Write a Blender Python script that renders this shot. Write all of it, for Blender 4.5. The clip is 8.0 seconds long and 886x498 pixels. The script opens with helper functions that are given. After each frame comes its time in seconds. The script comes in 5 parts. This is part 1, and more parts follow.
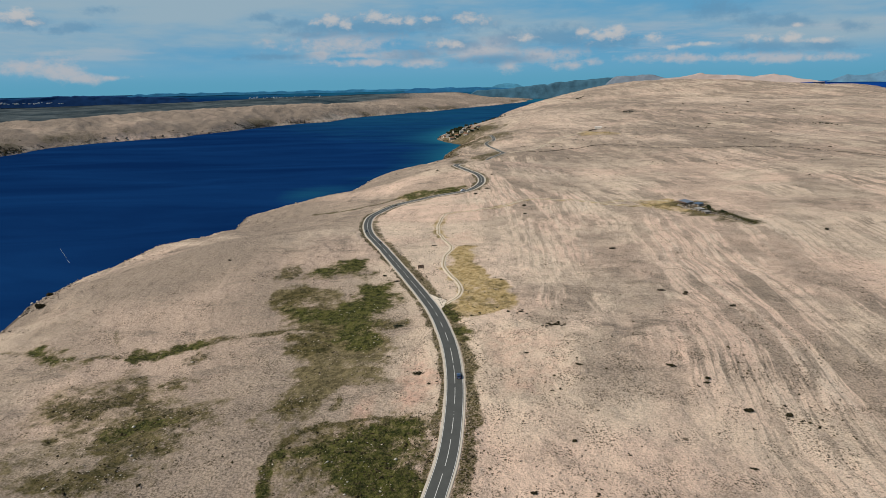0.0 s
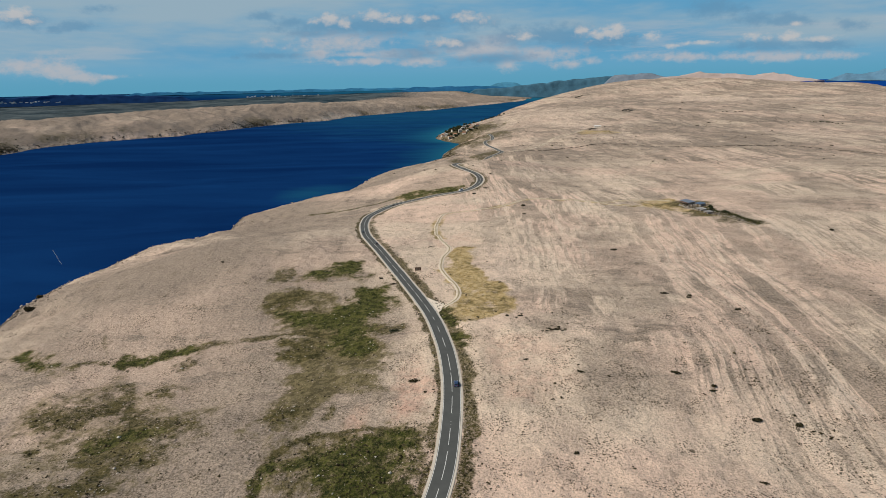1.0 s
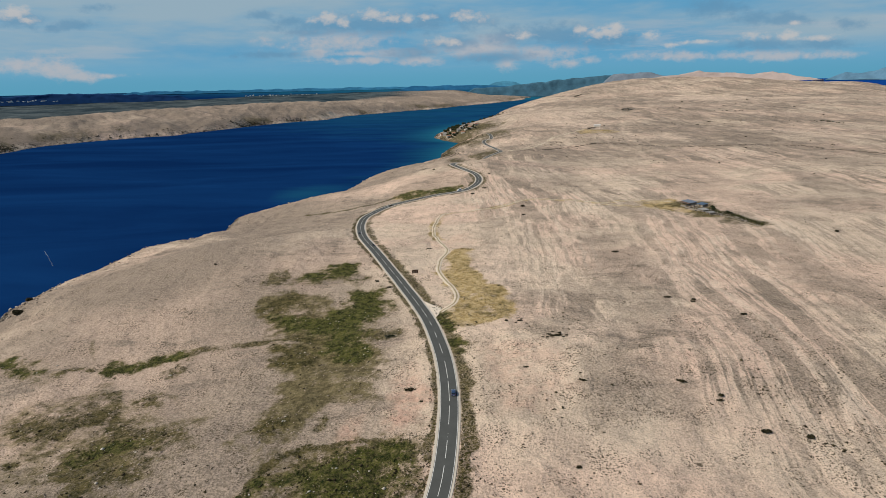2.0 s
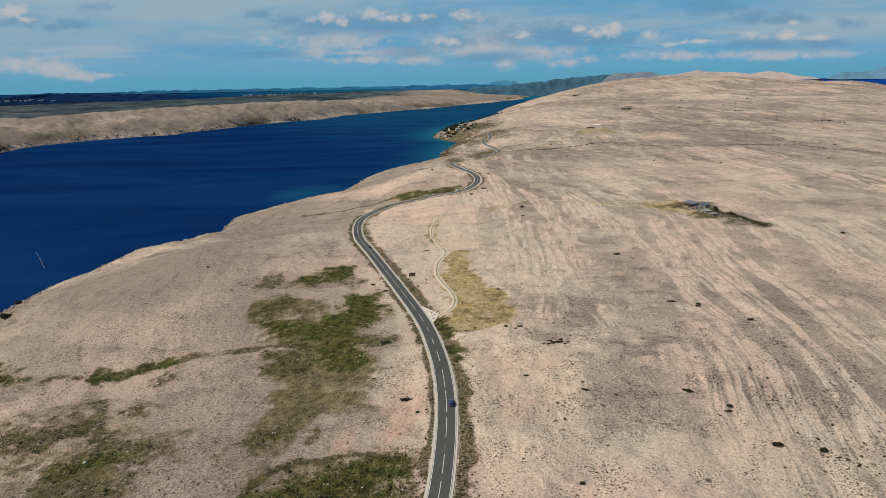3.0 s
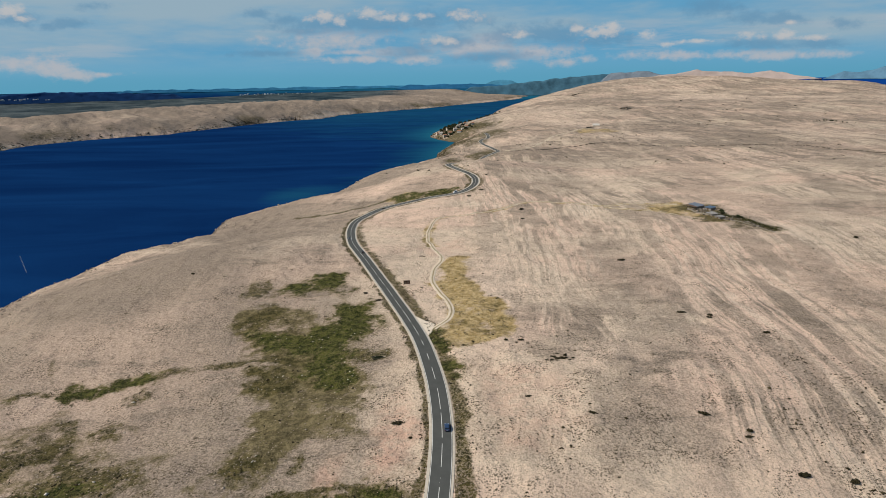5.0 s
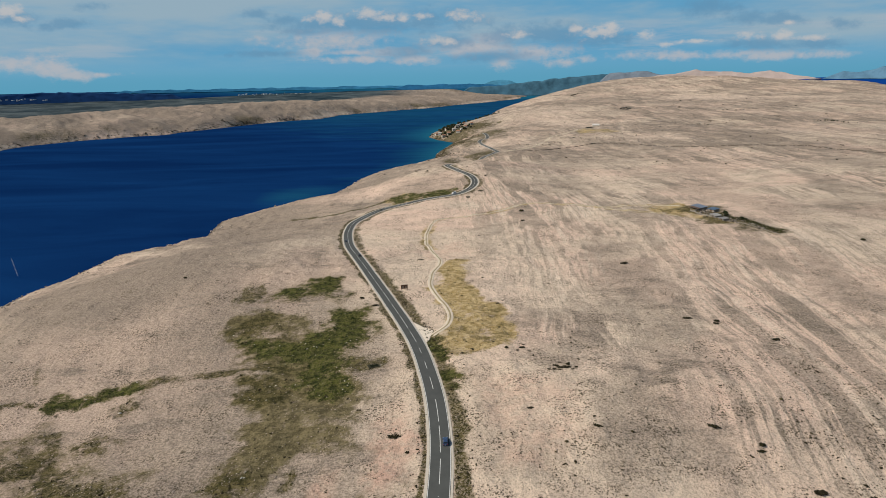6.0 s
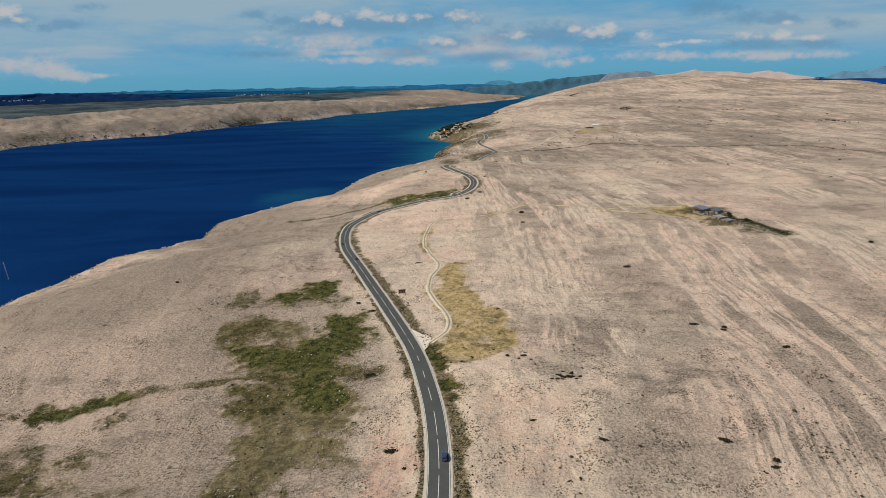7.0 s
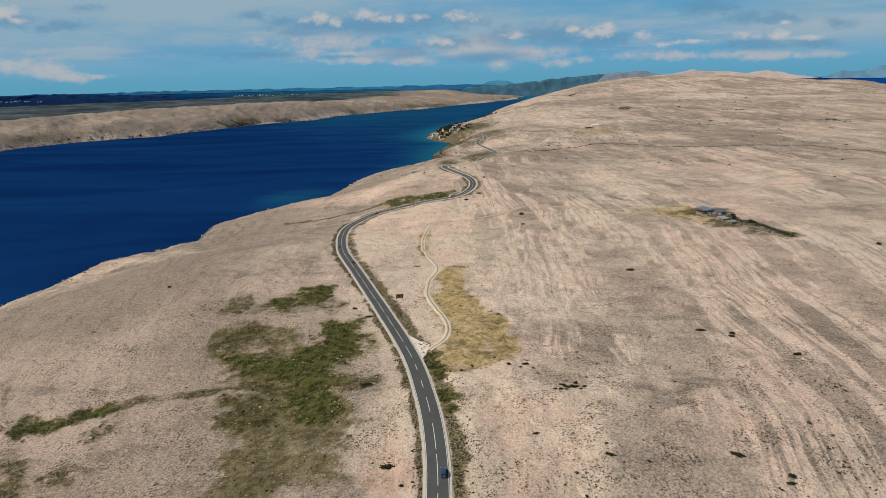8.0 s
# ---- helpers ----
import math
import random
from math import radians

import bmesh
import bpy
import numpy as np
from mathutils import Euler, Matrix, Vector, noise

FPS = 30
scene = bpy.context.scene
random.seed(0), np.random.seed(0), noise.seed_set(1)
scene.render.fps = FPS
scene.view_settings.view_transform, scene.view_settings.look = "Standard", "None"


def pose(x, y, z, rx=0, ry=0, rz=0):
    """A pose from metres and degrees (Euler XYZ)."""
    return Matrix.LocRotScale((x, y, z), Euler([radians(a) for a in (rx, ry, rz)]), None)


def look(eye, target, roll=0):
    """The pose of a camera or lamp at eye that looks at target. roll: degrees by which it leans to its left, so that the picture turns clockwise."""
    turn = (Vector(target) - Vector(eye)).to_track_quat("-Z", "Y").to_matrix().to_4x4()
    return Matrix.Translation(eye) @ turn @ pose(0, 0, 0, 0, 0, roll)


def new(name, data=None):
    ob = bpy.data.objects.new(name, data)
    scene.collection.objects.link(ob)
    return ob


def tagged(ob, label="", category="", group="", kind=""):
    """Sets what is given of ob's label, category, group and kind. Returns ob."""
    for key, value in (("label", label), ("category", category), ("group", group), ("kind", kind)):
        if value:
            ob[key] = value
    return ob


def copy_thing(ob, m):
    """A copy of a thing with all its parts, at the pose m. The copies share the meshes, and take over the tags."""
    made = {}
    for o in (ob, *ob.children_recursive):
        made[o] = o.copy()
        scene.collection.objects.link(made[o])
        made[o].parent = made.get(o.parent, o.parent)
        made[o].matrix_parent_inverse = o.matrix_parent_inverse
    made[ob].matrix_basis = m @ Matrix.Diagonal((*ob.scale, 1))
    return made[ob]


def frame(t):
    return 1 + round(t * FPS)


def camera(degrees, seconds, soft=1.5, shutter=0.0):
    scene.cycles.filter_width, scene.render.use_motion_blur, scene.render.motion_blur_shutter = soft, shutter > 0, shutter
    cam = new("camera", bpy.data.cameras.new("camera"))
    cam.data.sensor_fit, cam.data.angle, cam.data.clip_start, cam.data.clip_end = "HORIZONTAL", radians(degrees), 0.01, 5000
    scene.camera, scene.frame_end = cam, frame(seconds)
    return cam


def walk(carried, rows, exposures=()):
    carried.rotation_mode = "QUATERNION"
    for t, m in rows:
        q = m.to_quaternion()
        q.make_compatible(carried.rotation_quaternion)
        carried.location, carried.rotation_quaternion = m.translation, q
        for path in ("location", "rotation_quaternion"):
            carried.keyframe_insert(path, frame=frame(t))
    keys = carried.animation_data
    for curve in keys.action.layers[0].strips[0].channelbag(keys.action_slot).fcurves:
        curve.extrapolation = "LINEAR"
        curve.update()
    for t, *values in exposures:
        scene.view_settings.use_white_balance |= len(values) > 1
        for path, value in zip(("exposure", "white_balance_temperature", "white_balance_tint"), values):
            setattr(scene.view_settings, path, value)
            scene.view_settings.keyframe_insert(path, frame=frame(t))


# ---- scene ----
# The plan below is drawn in units of UNIT metres; the last lines set everything to metres.
UNIT = 1.28
LENS = 70.0
cam = camera(LENS, 8.0, 0.5)
# seconds, place in plan units, then yaw, pitch and roll in degrees
ROWS = [
    (0.0, 0.000, 0.000, 129.000, 0.068, -14.455, -1.221),
    (0.5, 0.389, 3.794, 128.744, 0.020, -14.506, -1.228),
    (1.0, 0.756, 7.632, 128.497, -0.031, -14.553, -1.229),
    (1.5, 1.099, 11.508, 128.259, -0.083, -14.595, -1.224),
    (2.0, 1.420, 15.417, 128.027, -0.137, -14.631, -1.215),
    (2.5, 1.720, 19.350, 127.800, -0.190, -14.661, -1.203),
    (3.0, 1.997, 23.303, 127.575, -0.242, -14.684, -1.191),
    (3.5, 2.254, 27.269, 127.352, -0.294, -14.702, -1.179),
    (4.0, 2.489, 31.242, 127.127, -0.344, -14.714, -1.169),
    (4.5, 2.704, 35.214, 126.899, -0.392, -14.720, -1.162),
    (5.0, 2.899, 39.181, 126.667, -0.440, -14.721, -1.161),
    (5.5, 3.074, 43.135, 126.429, -0.486, -14.717, -1.166),
    (6.0, 3.229, 47.071, 126.182, -0.533, -14.709, -1.179),
    (6.5, 3.365, 50.981, 125.926, -0.580, -14.697, -1.201),
    (7.0, 3.482, 54.861, 125.657, -0.628, -14.683, -1.234),
    (7.5, 3.581, 58.702, 125.375, -0.679, -14.668, -1.280),
    (8.0, 3.662, 62.500, 125.078, -0.735, -14.652, -1.339),
]


def eye_pose(x, y, z, yaw, pitch, roll):
    a, b = radians(yaw), radians(pitch)
    ahead = Vector((-math.sin(a) * math.cos(b), math.cos(a) * math.cos(b), math.sin(b)))
    eye = Vector((x, y, z)) * UNIT
    return look(eye, eye + ahead * 100.0, roll)


walk(cam, [(t, eye_pose(*row)) for t, *row in ROWS])

# ---- light ----
SUN_TO = Vector((-0.86, -0.18, 0.80)).normalized()
sun = new("sun", bpy.data.lights.new("sun", "SUN"))
sun.data.energy, sun.data.angle, sun.data.color = 4.0, radians(0.5), (1.0, 0.93, 0.82)
sun.matrix_world = look((0, 0, 600), Vector((0, 0, 600)) - SUN_TO)
world = bpy.data.worlds.new("sky")
scene.world = world
world.use_nodes = True
wn, wl = world.node_tree.nodes, world.node_tree.links
wn.clear()
sky = wn.new("ShaderNodeTexSky")
sky.sky_type, sky.sun_disc = "NISHITA", False
sky.sun_elevation = math.asin(SUN_TO.z)
sky.sun_rotation = math.atan2(SUN_TO.x, SUN_TO.y)


def wmath(kind, *values):
    node = wn.new("ShaderNodeMath")
    node.operation = kind
    for socket, v in zip(node.inputs, values):
        if isinstance(v, (int, float)):
            socket.default_value = v
        else:
            wl.new(v, socket)
    return node.outputs[0]


def wramp(value, a, b, lo=0.0, hi=1.0):
    node = wn.new("ShaderNodeMapRange")
    node.interpolation_type = "SMOOTHSTEP"
    for socket, v in zip(node.inputs[1:5], (a, b, lo, hi)):
        socket.default_value = v
    wl.new(value, node.inputs[0])
    return node.outputs[0]


def wmix(fac, a, b):
    node = wn.new("ShaderNodeMix")
    node.data_type = "RGBA"
    for socket, v in ((node.inputs[0], fac), (node.inputs[6], a), (node.inputs[7], b)):
        if isinstance(v, (int, float)):
            socket.default_value = v
        elif isinstance(v, tuple):
            socket.default_value = (*(12.0 * c for c in v), 1.0)
        else:
            wl.new(v, socket)
    return node.outputs[2]


def wnoise(scale, stretch, detail=5.0, rough=0.6, shift=0.0):
    node, turn = wn.new("ShaderNodeTexNoise"), wn.new("ShaderNodeMapping")
    turn.inputs["Scale"].default_value, turn.inputs["Location"].default_value = stretch, (shift, shift, shift)
    wl.new(aim.outputs["Generated"], turn.inputs["Vector"])
    wl.new(turn.outputs[0], node.inputs["Vector"])
    node.inputs["Scale"].default_value, node.inputs["Detail"].default_value, node.inputs["Roughness"].default_value = scale, detail, rough
    return node.outputs[0]


aim, axes = wn.new("ShaderNodeTexCoord"), wn.new("ShaderNodeSeparateXYZ")
wl.new(aim.outputs["Generated"], axes.inputs[0])
ahead_y = wmath("MAXIMUM", axes.outputs["Y"], 0.05)
cloud_u, cloud_v = wmath("DIVIDE", axes.outputs["X"], ahead_y), wmath("DIVIDE", axes.outputs["Z"], ahead_y)
up = axes.outputs["Z"]
# a hazy blue band over the horizon under a thin pale veil
veil = wramp(wmath("ADD", wnoise(3.0, (1.0, 1.0, 5.0), 5.0, 0.60, 3.0), wmath("MULTIPLY", axes.outputs["X"], -0.12)), 0.34, 0.66)
low = wmix(wramp(up, 0.0, 0.035), (0.125, 0.400, 0.580), (0.160, 0.430, 0.640))
veiled = wmix(veil, (0.135, 0.395, 0.630), (0.345, 0.490, 0.595))
air = wmix(wramp(up, 0.012, 0.060), low, veiled)
air = wmix(wramp(up, 0.12, 0.45), air, sky.outputs[0])
# fair-weather clouds: place and half-size as slopes, then how thin; sunlit tops, hazy cream banks and shaded undersides
CLOUD_TOPS = ("-0.624 0.1150 0.0232 0.0089 0, -0.605 0.1044 0.0143 0.0054 0.3, -0.160 0.0977 0.0125 0.0071 0, -0.138 0.0933 0.0107 0.0063 0, -0.091 0.1019 0.0286 0.0071 0, -0.070 0.0960 0.0161 0.0054 0.2,"
              "-0.041 0.0962 0.0107 0.0063 0.2, -0.014 0.0973 0.0143 0.0054 0.35, 0.009 0.0632 0.0179 0.0063 0.1, 0.022 0.0598 0.0125 0.0054 0.1, 0.054 0.0945 0.0286 0.0080 0.25, -0.188 0.0958 0.0125 0.0045 0.4,"
              "0.251 0.0699 0.0322 0.0089 0, 0.268 0.0761 0.0143 0.0071 0, 0.217 0.0746 0.0107 0.0054 0.1, 0.320 0.0654 0.0152 0.0071 0.1, 0.351 0.0502 0.0107 0.0036 0.3, 0.529 0.0598 0.0196 0.0080 0.1,"
              "0.573 0.0558 0.0375 0.0045 0.15, 0.482 0.0591 0.0232 0.0063 0.4, 0.538 0.0774 0.0089 0.0036 0.3, 0.128 0.0674 0.0143 0.0080 0.3, 0.397 0.0534 0.0339 0.0027 0.35")
CLOUD_BANKS = ("-0.630 0.0414 0.0322 0.0107 0, -0.593 0.0358 0.0375 0.0152 0, -0.609 0.0426 0.0268 0.0116 0, -0.573 0.0280 0.0304 0.0116 0, -0.553 0.0218 0.0304 0.0071 0.1, -0.501 0.0216 0.0268 0.0036 0.4, 0.064 0.0492 0.0536 0.0098 0, 0.087 0.0618 0.0232 0.0089 0.1,"
               "0.158 0.0433 0.0464 0.0098 0, 0.107 0.0271 0.0152 0.0080 0.1, 0.197 0.0270 0.0250 0.0054 0.3, 0.233 0.0304 0.0116 0.0054 0.2, -0.026 0.0354 0.0286 0.0063 0.2, -0.123 0.0471 0.0411 0.0036 0.3,"
               "-0.152 0.0647 0.0804 0.0107 0.5, -0.068 0.0469 0.0357 0.0063 0.35, -0.120 0.0372 0.0536 0.0045 0.3, 0.412 0.0335 0.1161 0.0054 0.6, 0.542 0.0302 0.1072 0.0054 0.6, -0.179 0.0490 0.0268 0.0054 0.4,"
               "0.039 0.0448 0.0214 0.0071 0.2")
CLOUD_BASES = ("-0.614 0.1046 0.0275 0.0103 0.2, -0.545 0.0945 0.0315 0.0065 0.2, -0.503 0.1190 0.0216 0.0052 0.3, -0.263 0.1043 0.0197 0.0052 0.2, -0.213 0.0939 0.0295 0.0078 0, -0.142 0.0878 0.0933 0.0103 0,"
               "-0.092 0.0892 0.0590 0.0142 0, -0.012 0.0893 0.0334 0.0142 0.1, 0.026 0.0581 0.0295 0.0103 0.1, 0.052 0.0897 0.0393 0.0116 0.3, 0.179 0.0665 0.0609 0.0142 0.1, 0.111 0.0662 0.0393 0.0129 0.3,"
               "0.260 0.0601 0.0452 0.0103 0.1, 0.475 0.0850 0.0295 0.0091 0.4, 0.531 0.0840 0.0334 0.0091 0.4, 0.496 0.0491 0.0492 0.0078 0.2, 0.574 0.0476 0.0492 0.0078 0.2, 0.419 0.1020 0.0452 0.0116 0.4,"
               "0.086 0.0374 0.0590 0.0078 0.3, -0.194 0.0784 0.0354 0.0052 0.3, 0.621 0.0758 0.0255 0.0078 0.5, -0.570 0.0926 0.0138 0.0052 0.3, -0.247 0.0479 0.0492 0.0039 0.3, -0.043 0.0464 0.0393 0.0078 0.3")


def cloud_field(table, wild, fine):
    """Above 0 inside the clouds of a table, with billowing rims."""
    where = wn.new("ShaderNodeCombineXYZ")
    wl.new(cloud_u, where.inputs[0])
    wl.new(cloud_v, where.inputs[1])
    least = 9.0
    for row in table.split(","):
        cu, cv, ru, rv, thin = (float(v) for v in row.split())
        place, size = wn.new("ShaderNodeVectorMath"), wn.new("ShaderNodeVectorMath")
        place.operation, size.operation = "MULTIPLY_ADD", "LENGTH"
        wl.new(where.outputs[0], place.inputs[0])
        place.inputs[1].default_value = (1 / ru, 1 / rv, 0)
        place.inputs[2].default_value = (-cu / ru, -cv / rv, thin)
        wl.new(place.outputs[0], size.inputs[0])
        least = wmath("MINIMUM", size.outputs["Value"], least)
    rough = wmath("ADD", wmath("MULTIPLY", puff, wild), wmath("MULTIPLY", billow, fine))
    return wmath("ADD", wmath("SUBTRACT", 1.0, least), rough)


puff = wmath("SUBTRACT", wnoise(22.0, (1.0, 1.0, 1.9), 5.0, 0.58), 0.5)
billow = wmath("SUBTRACT", wnoise(75.0, (1.0, 1.0, 1.5), 5.0, 0.62, 5.0), 0.5)
wisp = wramp(wnoise(6.0, (1.0, 1.0, 9.0), 6.0, 0.62, 9.0), 0.50, 0.66)
band = wmath("MULTIPLY", wramp(up, 0.018, 0.045), wramp(up, 0.10, 0.065))
air = wmix(wmath("MULTIPLY", wmath("MULTIPLY", wisp, band), 0.40), air, (0.470, 0.530, 0.600))
air = wmix(wmath("MULTIPLY", wramp(cloud_field(CLOUD_BANKS, 3.0, 2.2), -0.75, 0.95), 0.74), air, (0.585, 0.560, 0.575))
air = wmix(wmath("MULTIPLY", wramp(cloud_field(CLOUD_BASES, 2.2, 2.2), -0.60, 0.75), 0.66), air, (0.150, 0.330, 0.510))
air = wmix(wmath("MULTIPLY", wramp(cloud_field(CLOUD_TOPS, 2.2, 3.0), -0.40, 1.05), 0.82), air, (0.630, 0.615, 0.610))
back = wn.new("ShaderNodeBackground")
back.inputs["Strength"].default_value = 0.07
wout = wn.new("ShaderNodeOutputWorld")
wl.new(air, back.inputs["Color"])
wl.new(back.outputs[0], wout.inputs["Surface"])


# ---- relief of the land, worked out with numpy ----
def lattice(ix, iy, seed):
    h = (ix.astype(np.int64) * 374761393 + iy.astype(np.int64) * 668265263 + seed * 1274126177) & 0xFFFFFFFF
    h = ((h ^ (h >> 13)) * 1103515245) & 0xFFFFFFFF
    h = ((h ^ (h >> 16)) * 668265263) & 0xFFFFFFFF
    return (h ^ (h >> 15)).astype(np.float64) / 4294967295.0


def grain(x, y, size, seed):
    """Smooth noise from -1 to 1 with cells of that size."""
    u, v = np.asarray(x, float) / size, np.asarray(y, float) / size
    iu, iv = np.floor(u), np.floor(v)
    fu, fv = u - iu, v - iv
    fu, fv = fu * fu * (3 - 2 * fu), fv * fv * (3 - 2 * fv)
    a, b = lattice(iu, iv, seed), lattice(iu + 1, iv, seed)
    c, d = lattice(iu, iv + 1, seed), lattice(iu + 1, iv + 1, seed)
    return 2 * ((a * (1 - fu) + b * fu) * (1 - fv) + (c * (1 - fu) + d * fu) * fv) - 1


def fractal(x, y, size, seed, octaves=4, fall=0.5):
    total, amp = 0.0, 1.0
    for k in range(octaves):
        total = total + amp * grain(x + 17.3 * k, y - 9.1 * k, size / 2.03**k, seed + k)
        amp *= fall
    return total


def step(a, b, v):
    u = np.clip((v - a) / (b - a), 0.0, 1.0)
    return u * u * (3 - 2 * u)


def rows(text):
    return np.array([[float(n) for n in row.split()] for row in text.split(",")])


def bump(x, y, cx, cy, rx, ry, turn=0.0):
    c, s = math.cos(radians(turn)), math.sin(radians(turn))
    u, v = ((x - cx) * c + (y - cy) * s) / rx, ((y - cy) * c - (x - cx) * s) / ry
    return np.exp(-(u * u + v * v))


# the shore of the channel on the near side, on the far side, and the coast behind the hills: y, x
NEAR_SHORE = rows("-3000 -500, 0 -300, 332 -251.7, 375 -264.3, 441 -260.5, 505 -252.3, 576 -198.2, 650 -206.9, 745 -138.4, 803 -120.9, 901 -103.8, 988 -51.6,"
                  "1105 -1.6, 1230 8, 1330 24, 1430 44, 1500 14, 1579 -10, 1700 -6, 1892 29, 2363 175, 3039 305, 4000 556, 5000 842, 6000 1160")
FAR_SHORE = rows("-3000 -1200, 0 -1080, 1000 -1000, 1427 -954, 1543 -964, 1696 -913, 1803 -846, 1859 -760, 2116 -682, 2416 -569, 2561 -448,"
                 "2816 -420, 2979 -315, 3163 -198, 3551 36, 4090 275, 4578 507, 4900 620, 6000 900")
EAST_SHORE = rows("-3000 2600, 0 2300, 2500 2150, 3500 2150, 4000 2280, 4500 2350, 6000 2500")
PLATEAU = rows("-3000 24, 0 28.9, 250 35.9, 500 36.5, 900 42.5, 1500 64, 2100 67.4, 2700 78.3, 3300 109.3, 4300 129.3, 6000 129.4")
FALL = rows("-3000 115, 1300 115, 2000 245, 3000 257, 6000 452")
BANK = rows("-3000 58, 1400 60, 1900 60, 2400 66, 2900 66, 3400 50, 4300 38, 6000 32")


# low hills and hollows: centre, radii, turn, height
HILLS = rows("-150 372 80 70 0 15.2, -130 255 110 30 12 -3.6, 110 175 60 50 0 -5, -115 215 60 40 0 -4.5, 0 300 90 90 0 4.5, 70 215 70 40 0 6.6, 30 705 75 85 0 17, -150 520 60 60 0 -9.8,"
             "200 420 120 80 0 2, -60 380 70 70 0 3.1, 250 1057 250 250 0 4, 60 866 40 24 0 -9, 50 800 50 30 0 -3, 90 820 50 24 0 6, 1750 4250 500 700 0 27.3, 1650 2750 350 500 0 38,"
             "1730 2640 110 300 0 9, 1618 2790 60 300 0 -9, 1250 4800 500 350 0 26.6, 2000 3400 400 500 0 14.4, 1300 3300 350 500 0 14.2, 1150 3500 280 400 0 16.7")


def drawn_reach(r):
    """The distance at which something that far off is built, so that the horizon stays within the camera's reach."""
    near_by = np.minimum(r, 4950.0)
    return np.where(r > 2600.0, 2600.0 + (near_by - 2600.0) * 0.49, r) + 128.0 * (1 - np.exp(-np.maximum(r - 4950.0, 0) / 8000.0))


def drawn_in(x, y, z):
    """Draws what is very far off nearer along its line of sight."""
    ex, ey, ez = 2.0, 30.0, 127.5
    r = np.sqrt((x - ex) ** 2 + (y - ey) ** 2 + (z - ez) ** 2)
    k = drawn_reach(r) / r
    return ex + (x - ex) * k, ey + (y - ey) * k, ez + (z - ez) * k


def land(x, y):
    """The land's height without the road's bed."""
    x, y = np.asarray(x, float), np.asarray(y, float)
    d = x - np.interp(y, NEAR_SHORE[:, 0], NEAR_SHORE[:, 1])
    d = d + 5.0 * fractal(x, y, 60.0, 3, 3)
    e = np.interp(y, EAST_SHORE[:, 0], EAST_SHORE[:, 1]) - x
    top = np.interp(y, PLATEAU[:, 0], PLATEAU[:, 1])
    for cx, cy, rx, ry, turn, h in HILLS:
        top = top + h * bump(x, y, cx, cy, rx, ry, turn)
    top = top + fractal(x, y, 420.0, 11, 3) * (3.0 + 5.0 * step(600, 2500, y))
    near = top * (1.0 - np.exp(-np.maximum(d, 0) / np.interp(y, FALL[:, 0], FALL[:, 1]))) * (1.0 - np.exp(-np.maximum(e, 0) / 260.0))
    rough = step(2, 25, d)
    near = near + step(600, 1200, y) * step(20, 160, d) * (4.5 * (0.45 - np.abs(fractal(x, y, 170.0, 29, 4))) + 1.2 * fractal(x, y, 40.0, 33, 3))
    along_ledge, over_ledge = 0.88 * x + 0.47 * y, 0.88 * y - 0.47 * x
    west = 1 - step(-20, 30, x)
    near = near + rough * west * (0.55 * (0.5 - np.abs(fractal(along_ledge * 0.32, over_ledge, 13.0, 25, 3, 0.55))) + 0.5 * fractal(x, y, 30.0, 35, 2))
    near = near + rough * (0.9 * fractal(x, y, 46.0, 21, 3) + 0.65 * (0.5 - np.abs(fractal(x, y, 19.0, 23, 3))) + 0.22 * fractal(x, y, 5.0, 27, 3, 0.6))
    near = near + step(2, 10, d) * (1 - step(30, 90, d)) * step(250, 330, y) * 1.7 * (0.55 - np.abs(fractal(x, y, 15.0, 37, 3, 0.6)))
    f = np.interp(y, FAR_SHORE[:, 0], FAR_SHORE[:, 1]) - x + 22.0 * fractal(x, y, 180.0, 31, 4)
    r = np.hypot(x, y)
    ridge = np.interp(y, BANK[:, 0], BANK[:, 1]) * (1.0 + 0.15 * (0.8 - 1.6 * np.abs(fractal(x, y, 190.0, 41, 5, 0.60))))
    plain = 40.0 + (4.0 + 31.0 * step(-0.50, -0.15, x / np.maximum(y, 1.0))) * np.clip((r - 2500.0) / 2300.0, 0, 1) + 4.0 * fractal(x, y, 300.0, 51, 3)
    ridge = ridge + (plain - ridge) * step(260.0, 620.0, f)
    far = ridge * (1.0 - np.exp(-np.maximum(f, 0) / 110.0)) * (1 - step(5150.0, 6300.0, r)) - 6.0 * step(5600.0, 6300.0, r)
    near = near * (1 - step(5000.0, 6300.0, r)) - 6.0 * step(5600.0, 6300.0, r)
    under = -np.minimum(np.minimum(np.maximum(-d, 0), np.maximum(-f, 0)), np.maximum(-e, 0) + 1e9 * (e > 0)) * 0.25
    out = np.where((d > 0) & (e > 0), near, np.where(f > 0, far, np.maximum(under, -9.0) - 0.3))
    return np.where(e <= 0, -6.0, out)


# ---- the road's line: control points x, y ----
ROAD = rows("-75 -300, -58 -160, -40 -40, -28 40, -16 85, -9 115, -3.6 139.5, 0.4 160, 2.7 189, 2.2 213, -0.6 237, -6.5 270, -18.5 311, -37 370, -48 410, -54 443, -57.5 475, -55.5 506, -39 550, -6 575,"
            "21.8 585.5, 37 611, 37.5 638, 24 668, 15.4 697, 22 724, 26 765, 40 830, 66 885, 84 904, 88 915, 85 932, 83.9 1013, 81.5 1125, 81 1158, 86 1176, 96 1184, 99.4 1225, 99.4 1300")


